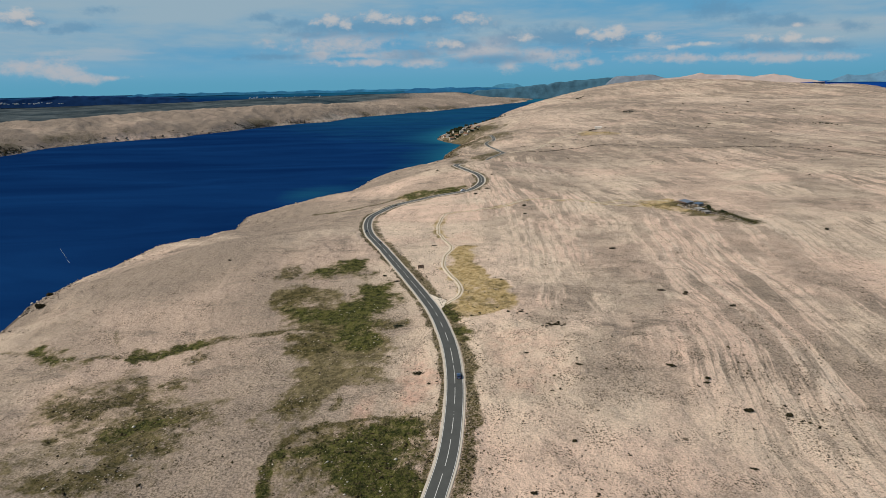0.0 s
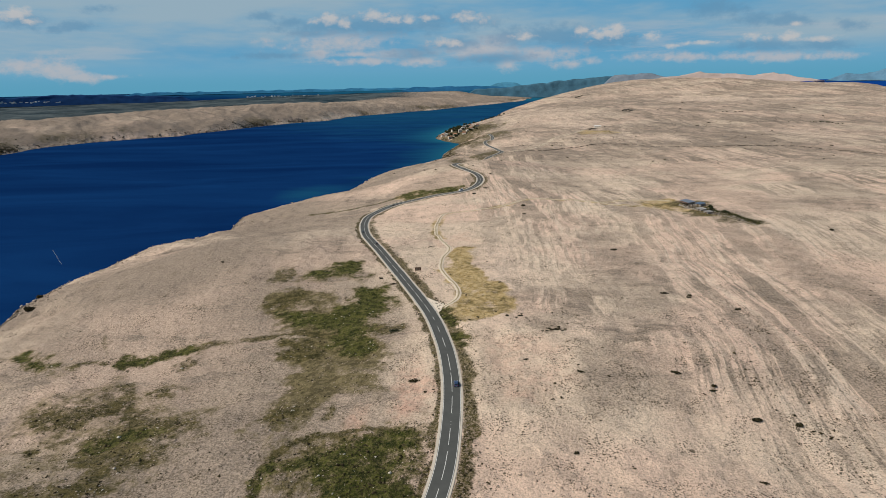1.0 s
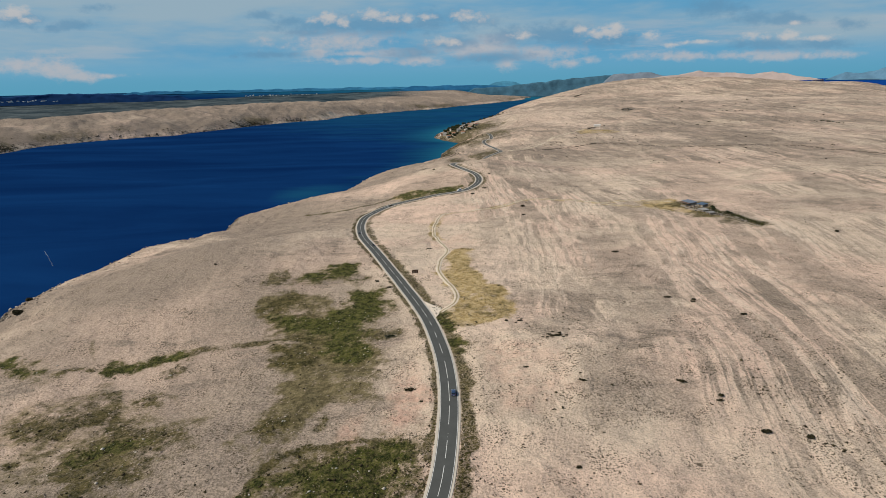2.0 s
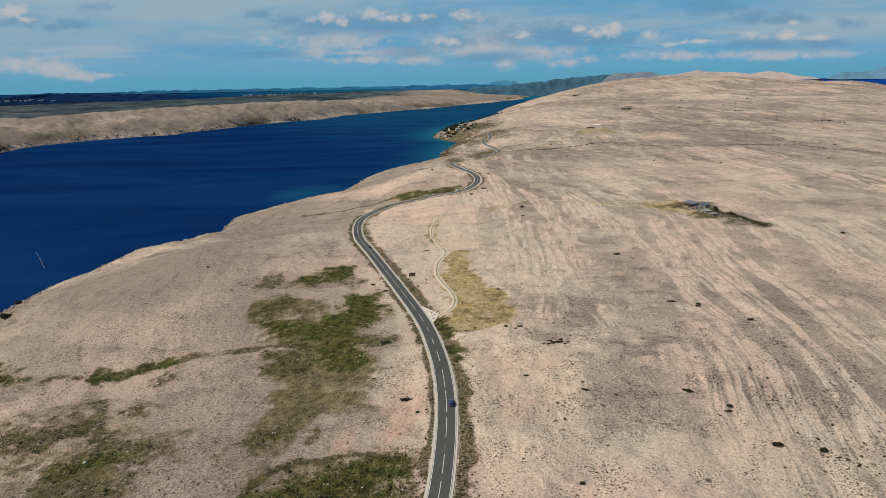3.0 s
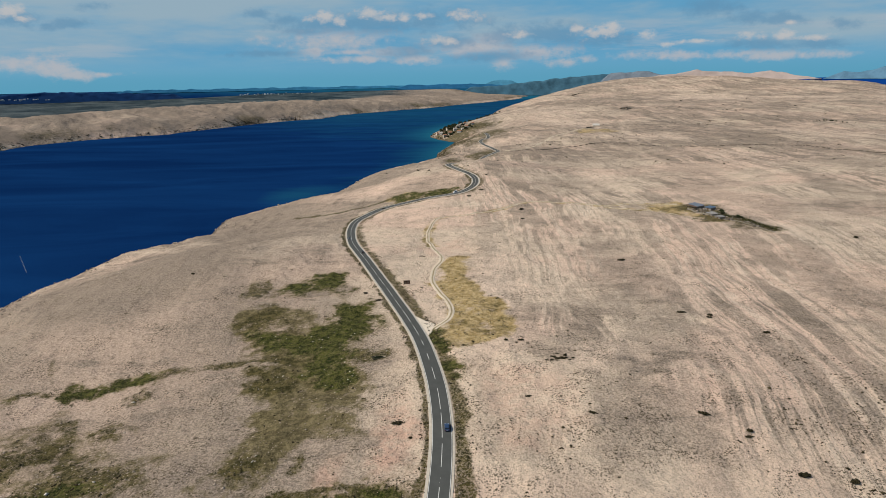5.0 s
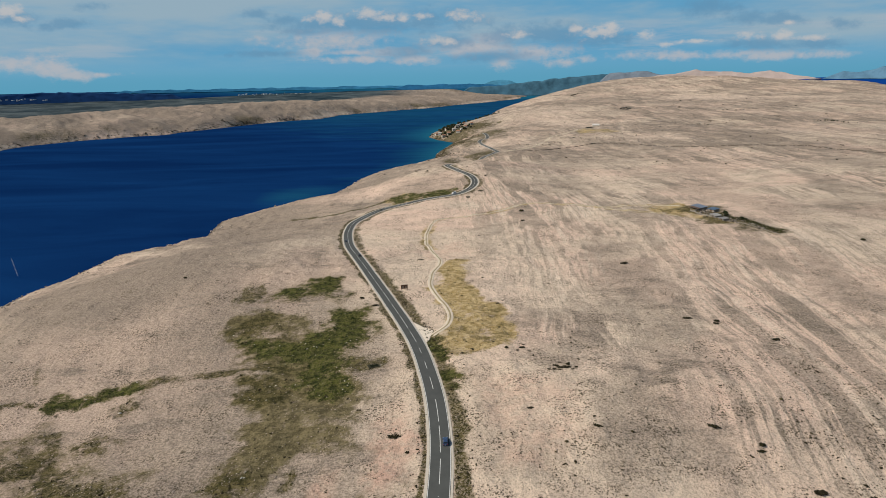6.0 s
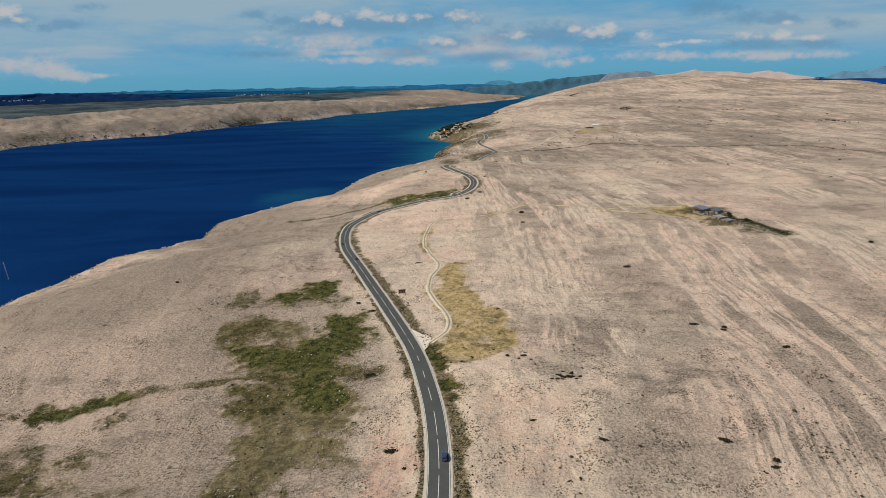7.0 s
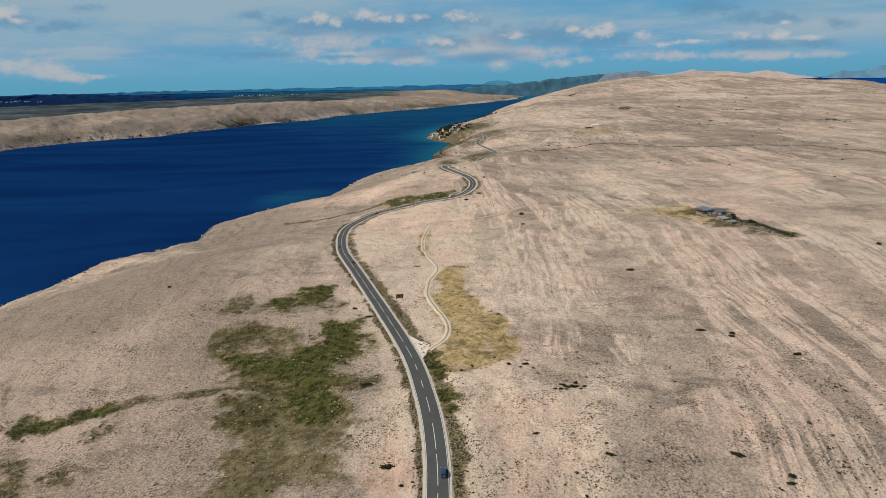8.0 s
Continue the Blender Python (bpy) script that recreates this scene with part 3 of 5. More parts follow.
def ground_material():
    m, n, l, b = material("limestone_ground", 0.95, 0.1)
    big = ramp(n, l, noisy(n, l, 0.010, 3.0, 0.5), 0.45, 0.55)
    mid = ramp(n, l, noisy(n, l, 0.045, 5.0, 0.58), 0.50, 0.56)
    flock = ramp(n, l, noisy(n, l, 0.10, 5.0, 0.65), 0.50, 0.60)
    patchy = ramp(n, l, noisy(n, l, 0.28, 4.0, 0.60), 0.47, 0.57)
    fine = ramp(n, l, noisy(n, l, 1.5, 4.0, 0.65), 0.46, 0.54)
    tuft = ramp(n, l, noisy(n, l, 1.5, 3.0, 0.55), 0.58, 0.61)
    broad = ramp(n, l, bedded(n, l, 0.060, 0.120, 0.58, 0.5), 0.50, 0.54)
    narrow = ramp(n, l, bedded(n, l, 0.36, 0.045, 0.62, 0.2), 0.50, 0.57)
    pale = ramp(n, l, bedded(n, l, 0.26, 0.045, 0.62, 0.2, 40.0), 0.54, 0.60)
    bedding = attribute(n, "bedding")
    dull = sums(n, l, "MAXIMUM", attribute(n, "grey"), sums(n, l, "MULTIPLY", sums(n, l, "MULTIPLY", broad, bedding), 0.88))
    dull = sums(n, l, "MAXIMUM", dull, sums(n, l, "MULTIPLY", sums(n, l, "MULTIPLY", narrow, bedding), 0.66))
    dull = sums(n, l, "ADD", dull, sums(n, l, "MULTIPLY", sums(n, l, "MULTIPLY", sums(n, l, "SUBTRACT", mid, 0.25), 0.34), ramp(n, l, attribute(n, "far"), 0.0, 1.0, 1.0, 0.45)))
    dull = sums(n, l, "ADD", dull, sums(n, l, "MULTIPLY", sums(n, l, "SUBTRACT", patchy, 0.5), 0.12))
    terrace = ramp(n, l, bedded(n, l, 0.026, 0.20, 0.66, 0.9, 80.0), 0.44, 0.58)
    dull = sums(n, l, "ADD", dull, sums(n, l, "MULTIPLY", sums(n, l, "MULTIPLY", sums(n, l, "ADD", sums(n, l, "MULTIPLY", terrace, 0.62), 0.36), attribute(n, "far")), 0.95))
    ledge = ramp(n, l, noisy(n, l, 0.085, 6.0, 0.66, (0.30, 1.0, 1.0, 28.0), 0.8), 0.50, 0.60)
    dull = sums(n, l, "ADD", dull, sums(n, l, "MULTIPLY", sums(n, l, "MULTIPLY", sums(n, l, "SUBTRACT", ledge, 0.45), attribute(n, "grey")), 0.85))
    region = ramp(n, l, noisy(n, l, 0.0055, 4.0, 0.55, (0.6, 1.0, 1.0, 8.0), 0.5), 0.42, 0.60, 0.62, 1.25)
    dull = ramp(n, l, sums(n, l, "MAXIMUM", sums(n, l, "MULTIPLY", dull, region), sums(n, l, "MULTIPLY", attribute(n, "grey"), 0.92)), 0.0, 1.0)
    colour = mixed(n, l, big, (0.700, 0.560, 0.426), (0.735, 0.545, 0.420))
    colour = mixed(n, l, sums(n, l, "MULTIPLY", sums(n, l, "MULTIPLY", pale, bedding), 0.44), colour, (0.760, 0.635, 0.500))
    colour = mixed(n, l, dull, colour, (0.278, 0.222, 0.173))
    colour = mixed(n, l, sums(n, l, "MULTIPLY", attribute(n, "pale"), ramp(n, l, patchy, 0.0, 1.0, 1.0, 0.5)), colour, (0.765, 0.595, 0.460))
    # pale broken stone between earth and dry grass
    strong = ramp(n, l, dull, 0.0, 0.8, 0.26, 0.62)
    colour = mixed(n, l, sums(n, l, "MULTIPLY", ramp(n, l, fine, 0.0, 0.5, 0.36, 0.0), strong), colour, (0.700, 0.560, 0.450))
    colour = mixed(n, l, sums(n, l, "MULTIPLY", ramp(n, l, fine, 0.5, 1.0, 0.0, 0.72), strong), colour, (0.165, 0.135, 0.095))
    colour = mixed(n, l, sums(n, l, "MULTIPLY", tuft, sums(n, l, "ADD", sums(n, l, "MULTIPLY", flock, 0.75), 0.10)), colour, (0.110, 0.085, 0.055))
    colour = mixed(n, l, sums(n, l, "MULTIPLY", attribute(n, "pink"), ramp(n, l, patchy, 0.0, 1.0, 0.55, 0.20)), colour, (0.640, 0.400, 0.300))
    for size, reach, share in ((1.5, 0.40, 0.36), (0.75, 0.34, 0.58), (0.20, 0.24, 0.78)):
        colour = mixed(n, l, sums(n, l, "MULTIPLY", dots(n, l, size, reach, share), ramp(n, l, flock, 0.0, 1.0, 0.20, 0.95)), colour, (0.085, 0.066, 0.042))
    colour = mixed(n, l, sums(n, l, "MULTIPLY", sums(n, l, "MULTIPLY", dots(n, l, 0.075, 0.20, 0.62), attribute(n, "distant")), ramp(n, l, flock, 0.0, 1.0, 0.15, 0.70)), colour, (0.100, 0.080, 0.052))
    ragged = sums(n, l, "MULTIPLY", sums(n, l, "SUBTRACT", noisy(n, l, 0.22, 10.0, 0.80), 0.5), 3.2)
    leaf = ramp(n, l, noisy(n, l, 0.35, 9.0, 0.82), 0.44, 0.56)

    def grown(name, low, high):
        value = attribute(n, name)
        return ramp(n, l, sums(n, l, "ADD", value, sums(n, l, "MULTIPLY", ragged, ramp(n, l, value, 0.02, 0.30))), max(low, 0.04), high)

    colour = mixed(n, l, grown("dry", 0.06, 0.60), colour, mixed(n, l, sums(n, l, "MULTIPLY", flock, 0.85), mixed(n, l, leaf, (0.330, 0.235, 0.095), (0.540, 0.410, 0.215)), mixed(n, l, leaf, (0.110, 0.088, 0.030), (0.300, 0.225, 0.105))))
    colour = mixed(n, l, sums(n, l, "MULTIPLY", grown("olive", 0.05, 0.68), 0.92), colour, mixed(n, l, leaf, (0.072, 0.060, 0.022), (0.190, 0.155, 0.076)))
    colour = mixed(n, l, sums(n, l, "MULTIPLY", grown("scrub", 0.06, 0.52), ramp(n, l, fine, 0.0, 0.8, 0.70, 1.0)), colour, mixed(n, l, leaf, (0.034, 0.033, 0.010), (0.118, 0.096, 0.036)))
    colour = mixed(n, l, grown("grass", -0.05, 0.55), colour, mixed(n, l, leaf, (0.120, 0.095, 0.040), (0.250, 0.195, 0.105)))
    colour = mixed(n, l, sums(n, l, "MULTIPLY", grown("grass", 0.24, 0.62), ramp(n, l, fine, 0.0, 0.6, 0.70, 1.0)), colour, mixed(n, l, leaf, (0.012, 0.021, 0.004), (0.090, 0.094, 0.020)))
    # Wooded plain; blue distance haze is mixed into both of its colours.
    colour = mixed(n, l, grown("hazy_wood", 0.30, 0.70), colour, mixed(n, l, ramp(n, l, noisy(n, l, 0.010, 7.0, 0.66, (0.75, 0.9, 1.0, 10.0)), 0.42, 0.60), (0.009, 0.026, 0.036), (0.078, 0.102, 0.108)))
    # Wet rock at the waterline, plus a thin darkening of the far bank.
    colour = mixed(n, l, attribute(n, "wet_and_bank_dark"), colour, (0.075, 0.065, 0.050))
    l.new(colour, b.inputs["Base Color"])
    height = sums(n, l, "ADD", noisy(n, l, 0.40, 7.0, 0.72), sums(n, l, "MULTIPLY", sums(n, l, "MULTIPLY", noisy(n, l, 0.028, 5.0, 0.6), attribute(n, "far")), 9.0))
    relief(n, l, b, height, 1.4, 0.85)
    return m


def sea_material():
    m, n, l, b = material("sea_water", 0.35, 0.0)
    wind = ramp(n, l, noisy(n, l, 0.006, 5.0, 0.62, (0.45, 1.4, 1.0, 12.0), 0.6), 0.35, 0.68)
    colour = mixed(n, l, wind, (0.0026, 0.0200, 0.083), (0.0048, 0.0360, 0.128))
    rag = sums(n, l, "MULTIPLY", sums(n, l, "SUBTRACT", noisy(n, l, 0.02, 4.0, 0.6, (0.5, 1.4, 1.0, 12.0)), 0.5), 0.6)
    # Paler over shoals; far off the paler colour stands for reflected sky.
    colour = mixed(n, l, ramp(n, l, sums(n, l, "ADD", attribute(n, "shallow_and_sheen"), rag), 0.25, 1.1), colour, (0.012, 0.105, 0.175))
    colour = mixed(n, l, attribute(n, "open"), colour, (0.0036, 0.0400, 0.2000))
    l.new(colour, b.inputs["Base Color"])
    relief(n, l, b, sums(n, l, "MULTIPLY", noisy(n, l, 0.22, 4.0, 0.6, (0.5, 1.0, 1.0, 12.0)), attribute(n, "swell")), 0.35, 0.4)
    return m


def plain_material(name, colour, rough=0.8, spec=0.2, vary=0.15, scale=1.0):
    m, n, l, b = material(name, rough, spec)
    dark = tuple(c * (1.0 - 2 * vary) for c in colour)
    l.new(mixed(n, l, ramp(n, l, noisy(n, l, scale, 5.0, 0.65), 0.3, 0.7), dark, colour), b.inputs["Base Color"])
    return m


GROUND = ground_material()
SEA = sea_material()
ASPHALT = plain_material("asphalt", (0.088, 0.092, 0.086), 0.88, 0.2, 0.10, 0.25)
PAINT = plain_material("road_paint", (0.72, 0.72, 0.69), 0.7, 0.3, 0.06, 0.8)
TRACK = plain_material("track_gravel", (0.70, 0.60, 0.47), 0.95, 0.1, 0.12, 0.5)
TRACK_GRASS = plain_material("track_grass", (0.44, 0.36, 0.22), 0.95, 0.1, 0.25, 0.9)
VERGE = plain_material("pale_gravel", (0.60, 0.54, 0.45), 0.95, 0.1, 0.10, 0.7)


# ---- ground and sea ----
def mesh_object(name, verts, faces, mat, parent=None, smooth=True):
    me = bpy.data.meshes.new(name)
    me.from_pydata([tuple(v) for v in verts] if not isinstance(verts, list) else verts, [], faces)
    me.materials.append(mat)
    if smooth:
        me.polygons.foreach_set("use_smooth", np.ones(len(me.polygons), bool))
    me.update()
    ob = new(name, me)
    ob.parent = parent
    return ob


def grid_mesh(name, vx, vy, vz, mat, wrap=False, smooth=True):
    """A mesh over arrays of shape (rings, spokes); wrap closes it round."""
    nr, na = vx.shape
    co = np.stack([vx, vy, vz], -1).reshape(-1, 3)
    i = np.arange(nr * na).reshape(nr, na)
    if wrap:
        i = np.concatenate([i, i[:, :1]], 1)
    quads = np.stack([i[:-1, :-1], i[:-1, 1:], i[1:, 1:], i[1:, :-1]], -1).reshape(-1, 4)
    me = bpy.data.meshes.new(name)
    me.vertices.add(len(co))
    me.vertices.foreach_set("co", co.ravel())
    me.loops.add(quads.size)
    me.loops.foreach_set("vertex_index", quads.ravel().astype(np.int32))
    me.polygons.add(len(quads))
    me.polygons.foreach_set("loop_start", np.arange(0, quads.size, 4, dtype=np.int32))
    me.update(calc_edges=True)
    me.polygons.foreach_set("use_smooth", np.full(len(quads), smooth))
    me.materials.append(mat)
    return new(name, me)


RINGS = np.concatenate([[0.02], np.linspace(2.0, 110.0, 64)[:-1], np.geomspace(110.0, 4950.0, 700), np.geomspace(4950.0, 6600.0, 24)[1:]])
SPOKES = np.radians(np.concatenate([np.linspace(-42.0, 42.0, 720), np.linspace(42.0, 318.0, 90)[1:-1]]))
rr, aa = np.meshgrid(RINGS, SPOKES, indexing="ij")
gx, gy = rr * np.sin(aa), rr * np.cos(aa) - 8.0
gz = ground(gx.ravel(), gy.ravel()).reshape(gx.shape)
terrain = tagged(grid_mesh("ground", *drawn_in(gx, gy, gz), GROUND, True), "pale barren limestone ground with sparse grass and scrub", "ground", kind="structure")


def stored(ob, name, values):
    ob.data.attributes.new(name, "FLOAT", "POINT").data.foreach_set("value", np.ascontiguousarray(values, dtype=np.float32).ravel())


fx, fy, fz = gx.ravel(), gy.ravel(), gz.ravel()
side = road_side(fx, fy)
rag = 1.6 * fractal(fx, fy, 6.0, 91, 3)
right_strip = step(3.4, 4.4, side) * (1 - step(5.5, 9.0, side + rag)) * step(120, 150, fy) * (1 - step(300, 420, fy) * 0.4) * (fy < 700)
left_strip = step(3.4, 4.2, -side) * (1 - step(4.4, 6.4, -side + rag)) * (fy < 700)
scrub = np.maximum(scrub_cover(fx, fy), 0.85 * np.maximum(right_strip, left_strip))
for table, wide, much in zip(DITCHES, (2.3, 1.4, 1.6, 1.0, 2.4, 0.8, 2.2, 3.0), (0.9, 0.8, 0.7, 0.9, 0.75, 0.4, 0.6, 1.0)):
    dist, _ = nearest(fx, fy, spline(table, 1.5))
    scrub = np.maximum(scrub, much * (0.8 + 0.5 * fractal(fx, fy, 11.0, 97, 2)) * (1 - step(0.5 * wide, 1.6 * wide, dist + 0.5 * rag)))
inland = np.interp(fy, FAR_SHORE[:, 0], FAR_SHORE[:, 1]) - fx
scrub = np.maximum(scrub, 0.42 * step(-0.1, 0.7, fractal(fx, fy, 110.0, 69, 4)) * step(0, 15, inland) * (1 - step(25, 110, inland)))
stored(terrain, "grass", grass_cover(fx, fy))
stored(terrain, "scrub", scrub)
stored(terrain, "pale", np.maximum(patches(fx, fy, PALE, 5.0), cover(fx, fy, FAR_PALE)))
stored(terrain, "olive", patches(fx, fy, OLIVE, 6.0, 7.0))
stored(terrain, "pink", patches(fx, fy, PINK, 5.0, 5.0))
beside = np.minimum(nearest(fx, fy, spline(TRACK_LOOP, 1.5))[0], nearest(fx, fy, spline(TRACK_FORK, 1.5))[0])
beside = np.where(fy > 400, 1 - step(2.0, 5.5, beside + rag), 0.0) * (0.75 + 0.5 * fractal(fx, fy, 25.0, 99, 2))
stored(terrain, "dry", np.maximum(dry_cover(fx, fy), 0.55 * beside))
west = (0.93 + 0.22 * step(60, 160, -fx)) * step(-4, 30, -side * (np.abs(side) < 1e8) + (fx < -60) * 40) * (0.75 + 0.5 * fractal(fx, fy, 70.0, 81, 3)) * (fy < 900)
stored(terrain, "grey", np.maximum(np.maximum(np.maximum(patches(fx, fy, GREY, 7.0, 9.0), cover(fx, fy, FAR_GREY)), west), step(0, 50, inland) * (1.0 + 0.4 * fractal(fx, fy, 120.0, 67, 3))))
bend_y = np.linspace(-3000.0, 7000.0, 2001)
bend_x = np.cumsum(0.12 - 0.17 * step(330, 620, bend_y)) * 5.0
stored(terrain, "strike", fx - np.interp(fy, bend_y, bend_x) + 5.0 * fractal(fx, fy, 110.0, 83, 2) + 1.1 * fractal(fx, fy, 22.0, 87, 2))
stored(terrain, "bedding", np.clip(0.80 + 0.60 * fractal(fx, fy, 75.0, 89, 3), 0.25, 1.15) * step(20, 70, fx + 0.05 * fy - 32.0 * (1 - step(180, 270, fy))) * (1 - 0.55 * step(550, 1150, fy)))
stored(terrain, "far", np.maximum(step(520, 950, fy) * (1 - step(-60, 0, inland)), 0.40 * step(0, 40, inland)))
stored(terrain, "hazy_wood", step(320, 560, inland + 90 * fractal(fx, fy, 300.0, 61, 3)) * (1 - 0.75 * step(-0.12, 0.0, fx / np.maximum(fy, 1.0))))
stored(terrain, "distant", step(450, 900, fy))
# The second term only darkens the far bank, more to the left.
stored(terrain, "wet_and_bank_dark", np.maximum((1 - step(0.5, 2.2, fz + 0.8 * fractal(fx, fy, 12.0, 65, 3))) * 0.85, 0.12 * (1 - step(-0.45, -0.10, fx / np.maximum(fy, 1.0))) * step(0, 50, inland) * (0.8 + 0.6 * fractal(fx, fy, 90.0, 68, 4))))

sea_r = np.concatenate([np.geomspace(5.0, 200.0, 12)[:-1], np.geomspace(200.0, 3900.0, 220), np.geomspace(3950.0, 40000.0, 90)])
sea_a = np.concatenate([np.arange(-42.0, 42.0, 0.25), np.arange(42.0, 318.0, 3.0)])
sr, sa = np.meshgrid(sea_r, np.radians(sea_a), indexing="ij")
sx, sy = sr * np.sin(sa), sr * np.cos(sa)
sz = np.zeros(sx.shape)
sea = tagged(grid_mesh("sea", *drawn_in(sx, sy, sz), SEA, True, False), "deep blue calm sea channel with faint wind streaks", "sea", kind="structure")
stored(sea, "swell", 1 - step(900, 2600, np.hypot(sx, sy)))
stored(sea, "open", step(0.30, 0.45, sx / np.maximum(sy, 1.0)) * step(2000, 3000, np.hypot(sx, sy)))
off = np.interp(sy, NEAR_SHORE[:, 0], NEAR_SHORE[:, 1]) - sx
# Real shallows near shore; the distance terms paint in reflected sky.
stored(sea, "shallow_and_sheen", np.exp(-np.maximum(off, 0) / 55.0) * step(700, 1250, sy) * (1 - step(1900, 2600, sy)) * 0.90
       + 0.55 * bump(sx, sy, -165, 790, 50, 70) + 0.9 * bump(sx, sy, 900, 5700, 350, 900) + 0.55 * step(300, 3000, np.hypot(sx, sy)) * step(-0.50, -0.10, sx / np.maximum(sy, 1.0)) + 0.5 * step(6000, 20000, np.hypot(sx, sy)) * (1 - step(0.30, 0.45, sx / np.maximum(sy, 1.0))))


# ---- road ----
def ribbon(name, line, z, left, right, lift, mat, parent=None, start=0, end=None):
    """A strip along the line between two offsets to its right, with a little thickness."""
    p, h = line[start:end], z[start:end]
    t = np.gradient(p, axis=0)
    t /= np.linalg.norm(t, axis=1)[:, None]
    side = np.stack([t[:, 1], -t[:, 0]], 1)
    verts, faces, k = [], [], len(p)
    for off, up in ((left, lift - 0.15), (left, lift), (right, lift), (right, lift - 0.15)):
        verts += [(p[j, 0] + side[j, 0] * off, p[j, 1] + side[j, 1] * off, h[j] + up) for j in range(k)]
    for s in range(3):
        faces += [(s * k + j, s * k + j + 1, (s + 1) * k + j + 1, (s + 1) * k + j) for j in range(k - 1)]
    return mesh_object(name, verts, faces, mat, parent, False)


road = tagged(new("road"), "two-lane grey asphalt road with white markings and pale gravel verges", "road", kind="structure")
ribbon("verge", ROAD_LINE, ROAD_Z, -3.60, 3.45, 0.02, VERGE, road)
outer = int(np.argmin(np.hypot(ROAD_LINE[:, 0] + 6, ROAD_LINE[:, 1] - 575)))
ribbon("verge", ROAD_LINE, ROAD_Z, -3.8, 4.2, 0.012, VERGE, road, outer, int(np.argmin(np.hypot(ROAD_LINE[:, 0] - 22, ROAD_LINE[:, 1] - 724))))
ribbon("carriageway", ROAD_LINE, ROAD_Z, -2.82, 2.82, 0.07, ASPHALT, road)
ribbon("edge_line", ROAD_LINE, ROAD_Z, -2.72, -2.58, 0.085, PAINT, road)
ribbon("edge_line", ROAD_LINE, ROAD_Z, 2.58, 2.72, 0.085, PAINT, road)


def along(y):
    return int(np.argmin(np.abs(ROAD_LINE[:500, 1] - y)))


FINE_LINE = spline(ROAD, 0.5)
_, snap = nearest(FINE_LINE[:, 0], FINE_LINE[:, 1], ROAD_LINE)
FINE_Z = smoothed(ROAD_Z[snap], 3)


def centre_mark(name, y0, y1):
    """A painted mark on the road's middle, from one y to the other on the first, northbound stretch."""
    a, b = (int(np.argmin(np.abs(FINE_LINE[:1900, 1] - y))) for y in (y0, y1))
    ribbon(name, FINE_LINE, FINE_Z, -0.075, 0.075, 0.086, PAINT, road, a, b + 1)


for y0, y1 in ((118, 128), (131, 136), (139, 149), (152, 164), (167, 179), (182, 191.5), (194.5, 206), (208, 219.5), (226, 234), (240.5, 246), (254, 259),
               (265, 275.5), (279.5, 292), (295, 306), (310, 321), (325, 337), (341, 353), (357, 369), (373, 385)):
    centre_mark("centre_dash", y0, y1)
bend = int(np.argmin(np.abs(FINE_LINE[:1780, 1] - 389)))
ribbon("centre_line", FINE_LINE, FINE_Z, -0.075, 0.075, 0.086, PAINT, road, bend, None)


def track(name, table, width, label):
    p = spline(table, 1.5)
    t = np.gradient(p, axis=0)
    t /= np.linalg.norm(t, axis=1)[:, None]
    nrm = np.stack([t[:, 1], -t[:, 0]], 1)
    wob = 0.25 * grain(np.arange(len(p)), 0 * p[:, 0], 5.0, 5)
    offs = np.array([-0.5, -0.42, -0.3, -0.16, 0.0, 0.16, 0.3, 0.42, 0.5]) * width
    lift = np.array([-0.20, 0.05, 0.04, 0.07, 0.10, 0.07, 0.04, 0.05, -0.20])
    qx = p[:, 0][None] + nrm[:, 0][None] * (offs[:, None] + wob[None])
    qy = p[:, 1][None] + nrm[:, 1][None] * (offs[:, None] + wob[None])
    qz = ground(qx.ravel(), qy.ravel()).reshape(qx.shape) + lift[:, None]
    made = tagged(grid_mesh(name, qx, qy, qz, TRACK), label, "track", kind="structure")
    lines = slice(3, 6)
    strip = grid_mesh("grass_strip", qx[lines], qy[lines], qz[lines] + np.array([[-0.01], [0.03], [-0.01]]), TRACK_GRASS)
    strip.parent = made
    return made


track("dirt_track", TRACK_LOOP, 2.9, "pale two-rut gravel track branching off the road")
track("dirt_track", TRACK_FORK, 2.2, "faint dirt track towards the stone farm sheds")
track("dirt_track", TRACK_FAR, 5.0, "pale dirt road over the barren plateau")


# ---- far hills beyond the channel and the plateau: slope sideways and slope upwards from the first eye ----
def distant_hills(label, profile, colour, low, reach=None, vary=0.2):
    p = rows(profile)
    u = np.arange(p[0, 0], p[-1, 0], 0.0012)
    v = np.interp(u, p[:, 0], p[:, 1]) + 0.0010 * fractal(u * 4000, u * 0, 55.0, 17, 4)
    ends = np.minimum(step(p[0, 0] - 0.001, p[0, 0] + 0.03, u), 1 - step(p[-1, 0] - 0.03, p[-1, 0] + 0.001, u))
    v = low + (v - low) * ends
    levels = np.array([-0.12, 0.15, 0.3, 0.45, 0.6, 0.75, 0.88, 1.0])[:, None]
    kept_u = ends > 0.10
    u, v = u[kept_u], v[kept_u]
    slope = low + (v[None] - low) * levels
    base = float(drawn_reach(np.float64(reach or 127.3 / -low))) - 5.0
    rise = np.minimum((v - low)[None] * base, 120.0)
    dist = base + 0.6 * rise * levels * (1.0 + 0.12 * fractal(u[None] * 4000, levels * 200, 60.0, 19, 3))
    slope, dist = np.vstack([slope, slope[-1:] - 0.004]), np.vstack([dist, dist[-1:] + 8.0])
    k = dist / np.sqrt(1 + u * u + slope * slope)
    m = plain_material("hazed_far_land", colour, 0.95, 0.05, vary, 0.02)
